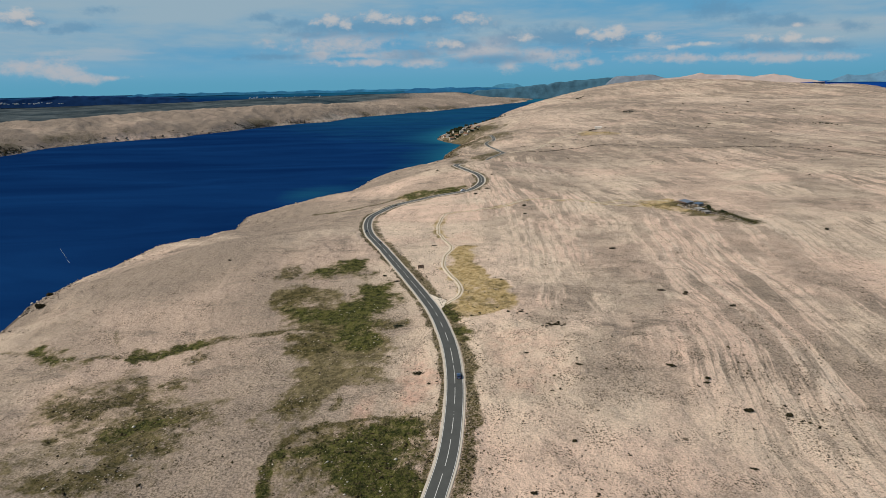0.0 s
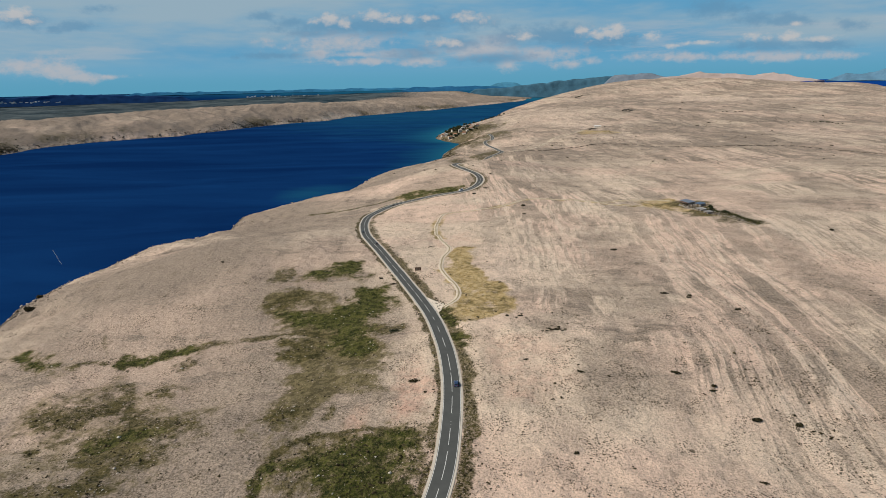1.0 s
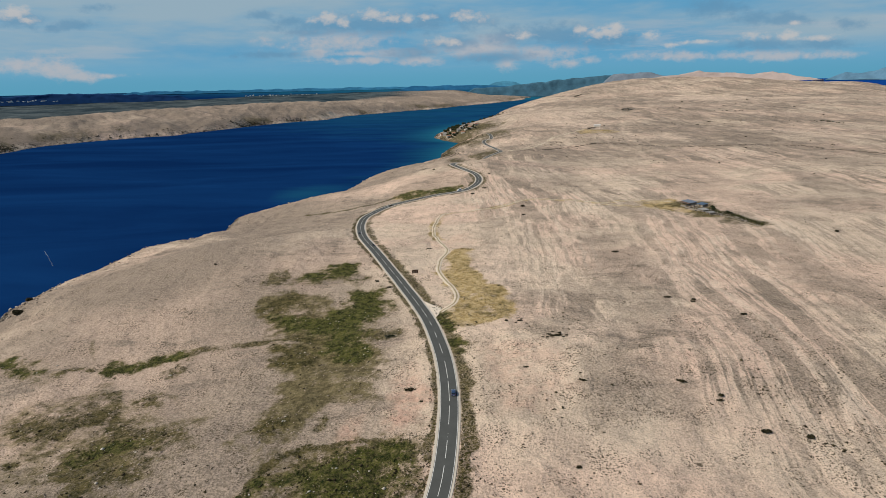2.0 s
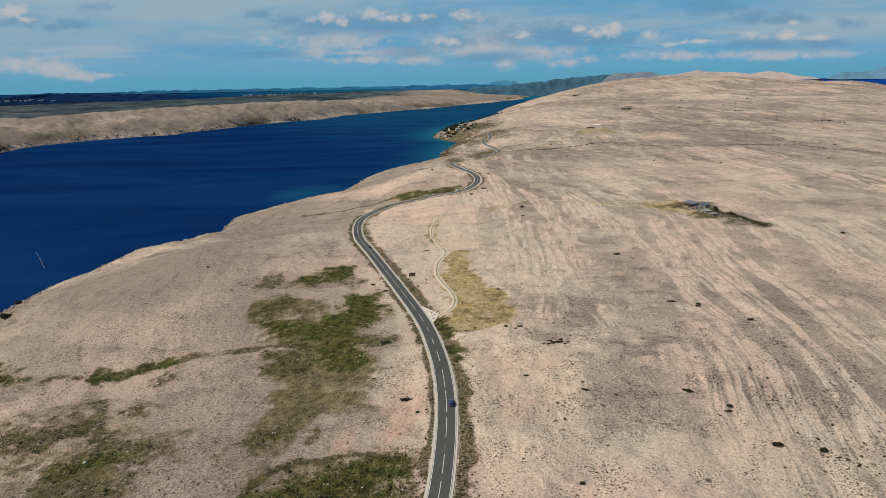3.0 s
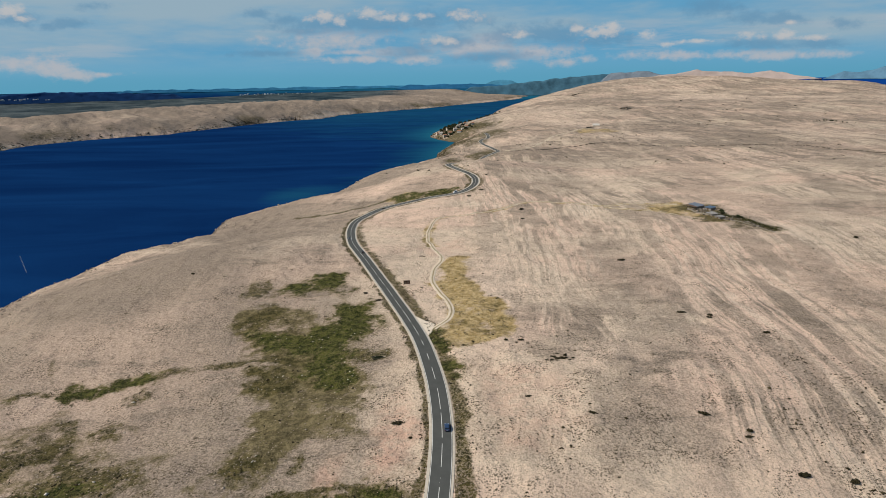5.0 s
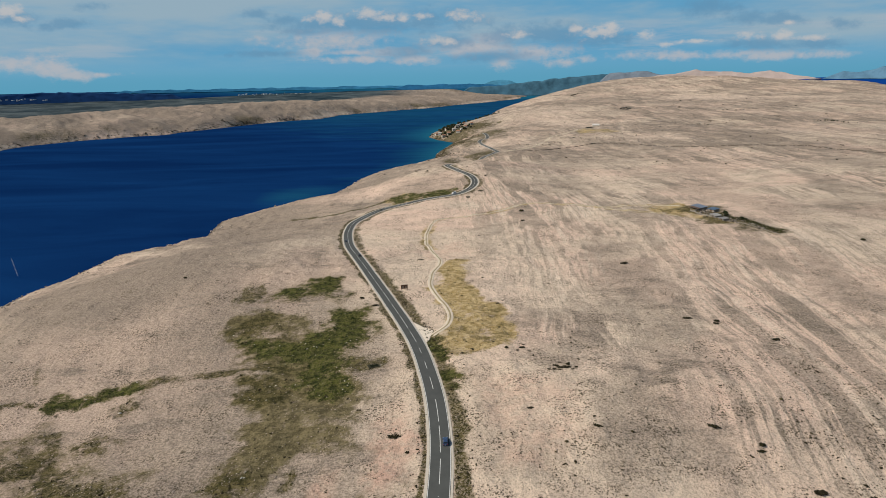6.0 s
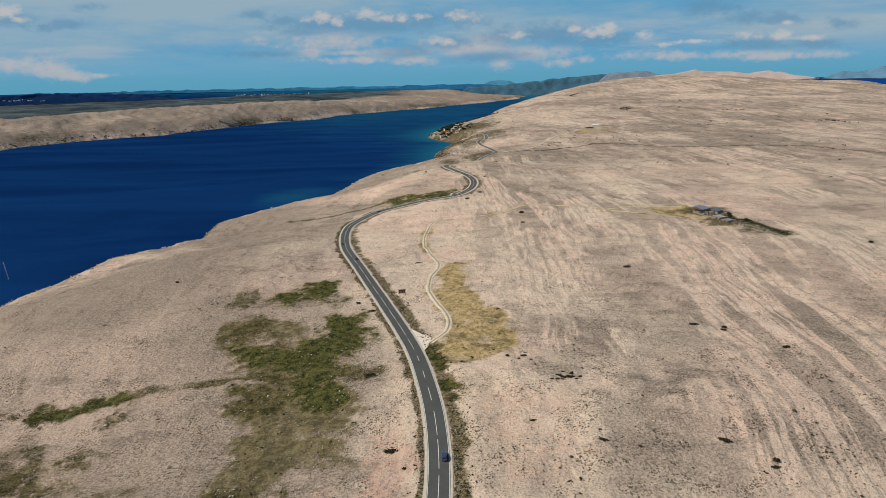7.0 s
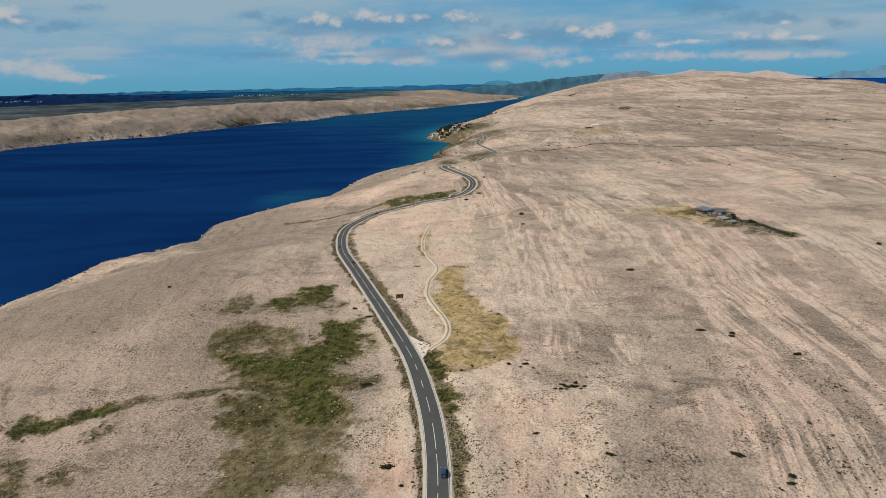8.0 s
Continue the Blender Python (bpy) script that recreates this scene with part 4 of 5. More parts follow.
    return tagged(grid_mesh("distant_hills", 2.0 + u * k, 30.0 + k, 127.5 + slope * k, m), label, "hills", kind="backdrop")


# The air's haze is painted into these base colours as blue and pale tints.
distant_hills("faint haze-blue islands on the horizon", "-0.496 -0.0036, -0.427 -0.0025, -0.316 -0.0022, -0.212 -0.0027, -0.143 -0.0024, -0.057 -0.0033, -0.023 -0.0032", (0.055, 0.265, 0.460), -0.0062)
distant_hills("dark haze-blue wooded hills across the channel", "-0.760 -0.0060, -0.659 -0.0061, -0.633 -0.0041, -0.590 -0.0025, -0.556 -0.0024, -0.522 -0.0039, -0.488 -0.0056, -0.420 -0.0085, -0.370 -0.0100", (0.016, 0.058, 0.165), -0.0180)
distant_hills("haze-blue low hills on the horizon", "-0.066 -0.0042, -0.040 -0.0020, 0.012 -0.0030, 0.055 -0.0028, 0.098 -0.0040, 0.140 -0.0061", (0.034, 0.180, 0.360), -0.0085)
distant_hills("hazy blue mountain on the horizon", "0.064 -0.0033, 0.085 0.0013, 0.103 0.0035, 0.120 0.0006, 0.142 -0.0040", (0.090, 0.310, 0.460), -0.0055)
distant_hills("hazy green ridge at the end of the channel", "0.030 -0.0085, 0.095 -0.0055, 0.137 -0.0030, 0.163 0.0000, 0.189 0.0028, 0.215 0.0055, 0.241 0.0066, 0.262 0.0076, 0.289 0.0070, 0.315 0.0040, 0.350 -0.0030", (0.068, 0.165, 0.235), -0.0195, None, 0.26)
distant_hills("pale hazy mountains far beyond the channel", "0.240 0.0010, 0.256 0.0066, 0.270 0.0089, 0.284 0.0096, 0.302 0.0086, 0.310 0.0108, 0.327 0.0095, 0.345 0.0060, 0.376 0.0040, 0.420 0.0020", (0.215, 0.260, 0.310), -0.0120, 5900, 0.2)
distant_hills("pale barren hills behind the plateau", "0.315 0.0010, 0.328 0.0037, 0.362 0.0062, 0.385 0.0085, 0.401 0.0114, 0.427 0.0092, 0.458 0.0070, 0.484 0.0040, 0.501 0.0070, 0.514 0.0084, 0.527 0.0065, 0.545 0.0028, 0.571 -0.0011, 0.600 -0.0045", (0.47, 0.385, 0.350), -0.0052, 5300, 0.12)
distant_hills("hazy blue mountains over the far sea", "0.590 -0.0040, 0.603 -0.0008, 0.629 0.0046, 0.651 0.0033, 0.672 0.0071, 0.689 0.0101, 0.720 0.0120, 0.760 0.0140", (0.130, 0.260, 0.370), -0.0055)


def far_village(label, left, right, level, reach, count, seed):
    """White houses too far off to tell apart, on the hills across the channel."""
    g = random.Random(seed)
    bm = bmesh.new()
    for _ in range(count):
        u, v = g.uniform(left, right), level + g.gauss(0, 0.0006)
        k = (reach + g.uniform(-5, 5)) / math.hypot(1.0, u)
        m = Matrix.Translation((2.0 + u * k, 30.0 + k, 127.5 + v * k)) @ Matrix.Rotation(g.uniform(0, 3), 4, "Z")
        bmesh.ops.create_cube(bm, size=1.0, matrix=m @ Matrix.Diagonal((g.uniform(4, 9), g.uniform(4, 7), g.uniform(2.5, 4.5), 1)))
    me = bpy.data.meshes.new("far_village")
    bm.to_mesh(me)
    bm.free()
    me.materials.append(plain_material("far_plaster", (0.66, 0.66, 0.66), 0.9, 0.1, 0.1, 0.2))
    tagged(new("far_village", me), label, "village", kind="stuff")


far_village("white houses of a distant village across the channel", -0.700, -0.585, -0.0130, 3762.0, 46, 5)
far_village("white houses of a distant village across the channel", -0.300, -0.185, -0.0119, 3600.0, 40, 6)


# ---- loose stones, tussocks and shrubs over the ground ----
OCTA = np.array([(1, 0, 0), (-1, 0, 0), (0, 1, 0), (0, -1, 0), (0, 0, 1), (0, 0, -0.6)], float)
OCTA_FACES = np.array([(0, 2, 4), (2, 1, 4), (1, 3, 4), (3, 0, 4), (2, 0, 5), (1, 2, 5), (3, 1, 5), (0, 3, 5)])
rng = np.random.default_rng(7)


def scatter(name, x, y, size, flat, mat, label, category, sink=0.15, ragged=0.45, lumps=1):
    """One mesh of small lumpy bodies at the places x, y."""
    x, y, size = (np.repeat(v, lumps) for v in (x, y, size))
    if lumps > 1:
        x, y = x + rng.normal(0, 0.45, len(x)) * size, y + rng.normal(0, 0.45, len(y)) * size
        size = size * rng.uniform(0.45, 0.8, len(size))
    k = len(x)
    z = ground(x, y)
    a = rng.uniform(0, 2 * math.pi, k)
    v = OCTA[None] * (1 + ragged * rng.uniform(-1, 1, (k, 6, 1)))
    v = v * np.stack([size * rng.uniform(0.6, 1.4, k), size * rng.uniform(0.6, 1.2, k), size * flat], -1)[:, None]
    c, s = np.cos(a)[:, None], np.sin(a)[:, None]
    px, py = v[..., 0] * c - v[..., 1] * s, v[..., 0] * s + v[..., 1] * c
    co = np.stack([px + x[:, None], py + y[:, None], v[..., 2] + (z + size * flat * (0.6 - sink))[:, None]], -1).reshape(-1, 3)
    tri = (OCTA_FACES[None] + 6 * np.arange(k)[:, None, None]).reshape(-1, 3)
    me = bpy.data.meshes.new(name)
    me.vertices.add(len(co))
    me.vertices.foreach_set("co", co.ravel())
    me.loops.add(tri.size)
    me.loops.foreach_set("vertex_index", tri.ravel().astype(np.int32))
    me.polygons.add(len(tri))
    me.polygons.foreach_set("loop_start", np.arange(0, tri.size, 3, dtype=np.int32))
    me.update(calc_edges=True)
    me.materials.append(mat)
    return tagged(new(name, me), label, category, kind="stuff")


def island_material(name, dark, light, rough=0.95, spec=0.1):
    m, n, l, b = material(name, rough, spec)
    geo = n.new("ShaderNodeNewGeometry")
    l.new(mixed(n, l, geo.outputs["Random Per Island"], dark, light), b.inputs["Base Color"])
    return m


STONE = island_material("loose_limestone", (0.26, 0.21, 0.165), (0.54, 0.44, 0.355))
TUSSOCK = island_material("dark_scrub", (0.018, 0.015, 0.008), (0.085, 0.068, 0.036))
GREEN = island_material("grass_tufts", (0.040, 0.046, 0.012), (0.130, 0.120, 0.045))
STRAW = island_material("dry_grass_tufts", (0.170, 0.130, 0.060), (0.340, 0.270, 0.150))


def spread(count, near, far, left=-0.74, right=0.74):
    """Places over the view's wedge, thinning out with distance."""
    y = near * (far / near) ** rng.uniform(0, 1, count)
    x = y * rng.uniform(left, right, count)
    return x, y


def kept(x, y, chance, gap=3.9):
    d, _ = nearest(x, y, ROAD_LINE)
    d2, _ = nearest(x, y, spline(TRACK_LOOP, 1.5))
    ok = (land(x, y) > 1.5) & (d > gap) & (d2 > 2.0) & (rng.uniform(0, 1, len(x)) < chance)
    return x[ok], y[ok]


def lognormal(n, middle, spread_by, least, most):
    return np.clip(middle * np.exp(rng.normal(0, spread_by, n)), least, most)


x, y = spread(46000, 125, 620)
x, y = kept(x, y, (0.15 + 0.85 * step(0.0, 0.9, fractal(x, y, 24.0, 101, 3) + 0.3 * fractal(x, y * 0.2, 9.0, 103, 2))) * (1 - 0.85 * grass_cover(x, y)))
scatter("scattered_stones", x, y, lognormal(len(x), 0.16, 0.40, 0.08, 0.45), 0.55, STONE, "pale broken limestone strewn over the barren ground", "stones")

x, y = spread(110000, 125, 900)
cluster = step(-0.1, 0.9, fractal(x, y, 34.0, 111, 3)) ** 2 + 0.5 * step(0.35, 0.9, fractal(x, y * 0.12, 7.0, 113, 3)) * step(20, 60, x)
drifts = cover(x, y, DRIFTS)
x, y = kept(x, y, 0.025 + 0.42 * cluster * (0.45 + 0.55 * step(25, 60, x)) + 0.9 * drifts)
scatter("low_scrub", x, y, lognormal(len(x), 0.21, 0.45, 0.11, 0.8), 0.6, TUSSOCK, "small dark cushions of scrub between the stones", "scrub", lumps=2)

x, y = spread(30000, 125, 340, -0.75, 0.1)
grass_here = grass_cover(x, y)
x, y = kept(x, y, grass_here * 1.2)
scatter("grass_tufts", x, y, lognormal(len(x), 0.27, 0.4, 0.14, 0.7), 0.55, GREEN, "green grass tufts in the damp hollows", "grass", lumps=2)

x, y = spread(30000, 125, 640, -0.75, 0.45)
x, y = kept(x, y, 0.8 * scrub_cover(x, y) + 0.25 * patches(x, y, OLIVE) + 0.3 * dry_cover(x, y) + 0.3 * grass_cover(x, y))
scatter("brown_scrub", x, y, lognormal(len(x), 0.25, 0.5, 0.12, 0.9), 0.6, TUSSOCK, "brownish heath scrub among the grass", "scrub", lumps=2)

x, y = spread(30000, 125, 340, -0.75, 0.1)
x, y = kept(x, y, 0.05 * np.maximum(grass_cover(x, y), scrub_cover(x, y)))
scatter("meadow_stones", x, y, lognormal(len(x), 0.24, 0.4, 0.12, 0.7), 0.6, island_material("bleached_stone", (0.42, 0.37, 0.30), (0.74, 0.68, 0.58)), "bleached stones lying in the grass", "stones")

x, y = spread(24000, 150, 600, -0.15, 0.2)
x, y = kept(x, y, dry_cover(x, y))
scatter("dry_grass", x, y, lognormal(len(x), 0.22, 0.4, 0.12, 0.5), 0.45, STRAW, "yellow dry grass beside the track", "grass")

k = rng.integers(285, 800, 9000)
off = np.where(rng.uniform(0, 1, 9000) < 0.66, rng.uniform(3.8, 8.6, 9000), -rng.uniform(3.8, 5.8, 9000))
t = np.gradient(ROAD_LINE, axis=0)
t /= np.linalg.norm(t, axis=1)[:, None]
k = np.minimum(k, len(ROAD_LINE) - 1)
x, y = ROAD_LINE[k, 0] + t[k, 1] * off + rng.normal(0, 0.5, 9000), ROAD_LINE[k, 1] - t[k, 0] * off + rng.normal(0, 0.5, 9000)
x, y = kept(x, y, (0.25 + 0.75 * step(-0.3, 0.5, fractal(x, y, 14.0, 121, 3))) * np.where(y > 330, 0.55, 1.0), 3.6)
scatter("roadside_scrub", x, y, lognormal(len(x), 0.25, 0.45, 0.12, 0.7), 0.7, TUSSOCK, "dark weeds and scrub along the road's verges", "scrub", lumps=2)

x, y = spread(26000, 650, 2550, -0.05, 0.72)
x, y = kept(x, y, 0.03 + 0.6 * step(0.25, 0.95, fractal(x * 0.35, y, 90.0, 131, 4)) ** 1.5)
scatter("far_scrub", x, y, lognormal(len(x), 0.75, 0.5, 0.35, 2.8), 0.6, TUSSOCK, "dark low scrub dotted over the far plateau", "scrub", lumps=2)

y = rng.uniform(1300, 3600, 9000)
x = np.interp(y, FAR_SHORE[:, 0], FAR_SHORE[:, 1]) - rng.gamma(1.5, 9.0, 9000) - 3
ok = (land(x, y) > 1.0) & (rng.uniform(0, 1, 9000) < 0.20 + step(-0.1, 0.7, fractal(x, y, 160.0, 141, 3))) & (np.hypot(x, y) < 2550)
scatter("shore_scrub", x[ok], y[ok], lognormal(int(ok.sum()), 1.5, 0.45, 0.6, 4.0), 0.6, TUSSOCK, "dark scrub along the far shore of the channel", "scrub", lumps=2)
y = rng.uniform(960, 2500, 2200)
x = np.interp(y, NEAR_SHORE[:, 0], NEAR_SHORE[:, 1]) + rng.gamma(1.8, 8.0, 2200) + 2
ok = (land(x, y) > 0.8) & (rng.uniform(0, 1, 2200) < 0.15 + step(0.0, 0.7, fractal(x, y, 60.0, 143, 3)))
scatter("coast_scrub", x[ok], y[ok], lognormal(int(ok.sum()), 0.9, 0.45, 0.4, 2.4), 0.6, TUSSOCK, "dark scrub on the steep rocky coast", "scrub", lumps=2)

y = rng.uniform(1000, 1640, 3800)
x = np.interp(y, NEAR_SHORE[:, 0], NEAR_SHORE[:, 1]) + rng.uniform(2, 95, 3800) * rng.uniform(0.2, 1, 3800)
ok = (land(x, y) > 0.8) & (rng.uniform(0, 1, 3800) < step(-0.15, 0.7, fractal(x, y, 45.0, 145, 3)))
scatter("slope_scrub", x[ok], y[ok], lognormal(int(ok.sum()), 0.95, 0.5, 0.4, 2.8), 0.55, TUSSOCK, "dark scrub and ledges on the slope below the coast road", "scrub", lumps=2)

y = rng.uniform(290, 1300, 9000)
x = np.interp(y, NEAR_SHORE[:, 0], NEAR_SHORE[:, 1]) + rng.gamma(1.5, 9.0, 9000) - 6
ok = (land(x, y) > 0.3) & (rng.uniform(0, 1, 9000) < 0.15 + step(0.0, 0.7, fractal(x, y, 30.0, 147, 3)))
scatter("coast_rocks", x[ok], y[ok], lognormal(int(ok.sum()), 0.45, 0.5, 0.2, 1.5), 0.7, island_material("coast_limestone", (0.16, 0.13, 0.10), (0.52, 0.44, 0.36)), "broken grey limestone rocks along the steep shore", "rocks")


# ---- parts and things ----
def part(name, bm, mat, parent, label="", smooth=False):
    me = bpy.data.meshes.new(name)
    bm.to_mesh(me)
    bm.free()
    me.materials.append(mat)
    if smooth:
        me.polygons.foreach_set("use_smooth", np.ones(len(me.polygons), bool))
    ob = new(name, me)
    ob.parent = parent
    return tagged(ob, label)


def box(x0, x1, y0, y1, z0, z1, bevel=0.0, bm=None):
    bm = bm or bmesh.new()
    made = bmesh.ops.create_cube(bm, size=1.0, matrix=Matrix.Translation(((x0 + x1) / 2, (y0 + y1) / 2, (z0 + z1) / 2)) @ Matrix.Diagonal((x1 - x0, y1 - y0, z1 - z0, 1)))
    if bevel:
        edges = list({e for v in made["verts"] for e in v.link_edges})
        bmesh.ops.bevel(bm, geom=edges, offset=bevel, segments=2, affect="EDGES")
    return bm


def drum(radius, depth, m, sides=16, bm=None, tip=None):
    bm = bm or bmesh.new()
    bmesh.ops.create_cone(bm, cap_ends=True, segments=sides, radius1=radius, radius2=radius if tip is None else tip, depth=depth, matrix=m)
    return bm


def solid(outline, y0, y1, narrow=0.0):
    """A side outline in x and z drawn across y; the upper points lean in by narrow."""
    bm = bmesh.new()
    top = max(z for _, z in outline)
    rings = [[bm.verts.new((x, y + s * narrow * (z / top) ** 2, z)) for x, z in outline] for y, s in ((y0, 1), (y1, -1))]
    bm.faces.new(rings[0])
    bm.faces.new(rings[1][::-1])
    k = len(outline)
    for j in range(k):
        bm.faces.new((rings[0][j], rings[1][j], rings[1][(j + 1) % k], rings[0][(j + 1) % k]))
    bmesh.ops.recalc_face_normals(bm, faces=bm.faces)
    bmesh.ops.bevel(bm, geom=bm.edges[:], offset=0.04, segments=2, affect="EDGES")
    return bm


def lumps(bm, count, radii, centre, size, seed):
    """Leafy clumps spread over an ellipsoid."""
    g = random.Random(seed)
    for _ in range(count):
        d = Vector((g.gauss(0, 1), g.gauss(0, 1), g.gauss(0, 1))).normalized() * (g.random() ** 0.4)
        c = Vector(centre) + Vector((d.x * radii[0], d.y * radii[1], d.z * radii[2]))
        r = size * g.uniform(0.5, 1.25)
        verts = [bm.verts.new(c + Vector(p) * r * g.uniform(0.6, 1.4)) for p in OCTA.tolist()]
        for f in OCTA_FACES.tolist():
            bm.faces.new([verts[j] for j in f])
    return bm


def at(x, y, up=0.0):
    return float(ground(x, y)[0]) + up


LEAF = island_material("bush_leaves", (0.012, 0.011, 0.006), (0.044, 0.038, 0.019))
TREE_LEAF = island_material("tree_leaves", (0.012, 0.018, 0.009), (0.044, 0.050, 0.022))
BARK = plain_material("bark", (0.14, 0.10, 0.07), 0.9, 0.1, 0.2, 4.0)
WALLSTONE = plain_material("dry_stone", (0.33, 0.29, 0.24), 0.95, 0.1, 0.25, 1.5)
PLASTER = plain_material("pale_plaster", (0.62, 0.57, 0.49), 0.9, 0.15, 0.08, 0.6)
TILE = plain_material("roof_tiles", (0.42, 0.21, 0.13), 0.85, 0.2, 0.2, 1.0)
TIN = plain_material("weathered_tin", (0.18, 0.22, 0.28), 0.45, 0.5, 0.18, 0.7)
RUST = plain_material("rusty_tin", (0.20, 0.13, 0.09), 0.8, 0.3, 0.25, 0.8)
WOOD = plain_material("grey_brown_wood", (0.16, 0.10, 0.06), 0.85, 0.2, 0.2, 3.0)
GLASS = plain_material("dark_glass", (0.02, 0.025, 0.03), 0.12, 0.6, 0.05, 1.0)
RUBBER = plain_material("tyre_rubber", (0.02, 0.02, 0.02), 0.8, 0.2, 0.1, 2.0)
ALLOY = plain_material("grey_alloy", (0.35, 0.35, 0.36), 0.4, 0.5, 0.05, 2.0)
LAMP_RED = plain_material("red_lamp_plastic", (0.35, 0.02, 0.02), 0.3, 0.5, 0.05, 2.0)
LAMP_CLEAR = plain_material("clear_lamp_plastic", (0.65, 0.66, 0.68), 0.2, 0.5, 0.05, 2.0)
PLATE = plain_material("plate_white", (0.7, 0.7, 0.7), 0.5, 0.3, 0.03, 2.0)
FOAM = plain_material("white_float", (0.80, 0.80, 0.78), 0.5, 0.4, 0.04, 2.0)
CONCRETE = plain_material("old_concrete", (0.40, 0.36, 0.31), 0.95, 0.1, 0.18, 0.9)


def car_paint(name, colour):
    m = plain_material(name, colour, 0.28, 0.5, 0.04, 1.0)
    m.node_tree.nodes["Principled BSDF"].inputs["Coat Weight"].default_value = 0.6
    return m


def make_car(label, paint, van=False):
    """A car that points along +x, its wheels on z = 0."""
    car = tagged(new("van" if van else "car"), label, "van" if van else "car", "vehicles on the road")
    length, half, high = (5.2, 0.98, 2.35) if van else (4.3, 0.89, 1.48)
    a = length / 2
    if van:
        lower = [(-a, 0.35), (a - 0.1, 0.35), (a, 0.6), (a - 0.05, 0.98), (a - 0.75, 1.18), (-a, 1.18)]
        cabin = [(-a + 0.02, 1.18), (a - 0.78, 1.18), (a - 1.45, high - 0.12), (a - 1.8, high), (-a + 0.08, high)]
    else:
        lower = [(-a, 0.32), (a - 0.12, 0.28), (a, 0.48), (a - 0.06, 0.74), (a - 1.15, 0.93), (-a + 0.25, 0.98), (-a, 0.80)]
        cabin = [(-a + 0.30, 0.96), (a - 1.20, 0.92), (a - 1.95, high - 0.06), (a - 2.4, high), (-a + 1.05, high - 0.02), (-a + 0.75, high - 0.12)]
    body = part("body", solid(lower, -half, half, 0.05), paint, car)
    part("cabin", solid(cabin, -half + 0.06, half - 0.06, 0.16), paint, car)
    front, rear, sill = (a - 0.86, a - 1.42, high - 0.30) if van else (a - 1.28, a - 1.90, high - 0.14)
    bm = bmesh.new()
    w0, w1, z0 = half - 0.14, half - 0.28, 1.24 if van else 0.98
    bm.faces.new([bm.verts.new(p) for p in ((front + 0.055, -w0, z0), (front + 0.055, w0, z0), (rear + 0.055, w1, sill), (rear + 0.055, -w1, sill))])
    part("windscreen", bm, GLASS, car, "dark windscreen")
    back_x = -a + 0.34 if not van else -a + 0.015
    bm = bmesh.new()
    bm.faces.new([bm.verts.new(p) for p in ((back_x - 0.045, w0, z0 + 0.04), (back_x - 0.045, -w0, z0 + 0.04), (back_x + (0.03 if van else 0.36), -w1, sill), (back_x + (0.03 if van else 0.36), w1, sill))])
    part("rear_window", bm, GLASS, car, "dark rear window")
    for s in (-1, 1):
        bm = bmesh.new()
        y0, y1 = s * (half - 0.085 + 0.012), s * (half - 0.20 + 0.012)
        bm.faces.new([bm.verts.new(p) for p in ((-a + 0.75, y0, z0 + 0.03), (front - 0.15, y0, z0 + 0.03), (rear - 0.25, y1, sill - 0.02), (-a + 1.1, y1, sill - 0.02))][::s])
        part("side_window", bm, GLASS, car, "dark side window")
        for wx in (-a + 0.85, a - 0.85):
            r = 0.33
            m = Matrix.Translation((wx, s * (half - 0.10), r)) @ Matrix.Rotation(radians(90), 4, "X")
            wheel = part("wheel", drum(r * 0.98, 0.20, m), RUBBER, car)
            part("tyre", drum(r, 0.17, m), RUBBER, wheel)
            part("rim", drum(r * 0.62, 0.235, m, 12), ALLOY, wheel, "grey rim")
        part("headlight", box(a - 0.16, a - 0.015, s * half * 0.72 - 0.17, s * half * 0.72 + 0.17, 0.62, 0.76, 0.02), LAMP_CLEAR, car, "clear headlight")
        part("tail_light", box(-a - 0.015, -a + 0.14, s * half * 0.76 - 0.13, s * half * 0.76 + 0.13, 0.72, 0.90, 0.02), LAMP_RED, car, "red tail light")
        part("mirror", box(front - 0.12, front + 0.06, s * (half + 0.09) - 0.09, s * (half + 0.09) + 0.09, z0 - 0.02, z0 + 0.13, 0.03), paint, car)
    part("number_plate", box(-a - 0.025, -a + 0.02, -0.26, 0.26, 0.50, 0.61), PLATE, car, "plain white plate")
    return car


def park(car, x, y, heading_back, lane):
    """Set a car on the lane beside the road sample nearest to x, y."""
    j = int(np.argmin(np.hypot(ROAD_LINE[:, 0] - x, ROAD_LINE[:, 1] - y)))
    t = ROAD_LINE[j + 1] - ROAD_LINE[j - 1]
    t = t / np.linalg.norm(t)
    px, py = ROAD_LINE[j] + np.array((t[1], -t[0])) * lane
    rise = (ROAD_Z[j + 1] - ROAD_Z[j - 1]) / np.linalg.norm(ROAD_LINE[j + 1] - ROAD_LINE[j - 1])
    turn = math.degrees(math.atan2(t[1], t[0])) + (180 if heading_back else 0)
    car.matrix_world = pose(px, py, ROAD_Z[j] + 0.072, 0, (1 if heading_back else -1) * math.degrees(math.atan(rise)), turn) @ Matrix.Scale(1.0 / UNIT, 4)


park(make_car("dark blue hatchback driving on the asphalt road", car_paint("dark_blue_paint", (0.030, 0.060, 0.130))), 3.5, 198.5, False, 1.4)
park(make_car("black car driving away round the road's bend", car_paint("black_paint", (0.012, 0.012, 0.014))), -40.5, 384, False, 1.4)
park(make_car("dark grey car coming round the road's bend", car_paint("dark_grey_paint", (0.045, 0.055, 0.065))), -52, 431, True, -1.4)
park(make_car("white van standing on the road by the verge", car_paint("white_paint", (0.72, 0.74, 0.75)), True), 19.5, 585, True, -1.4)


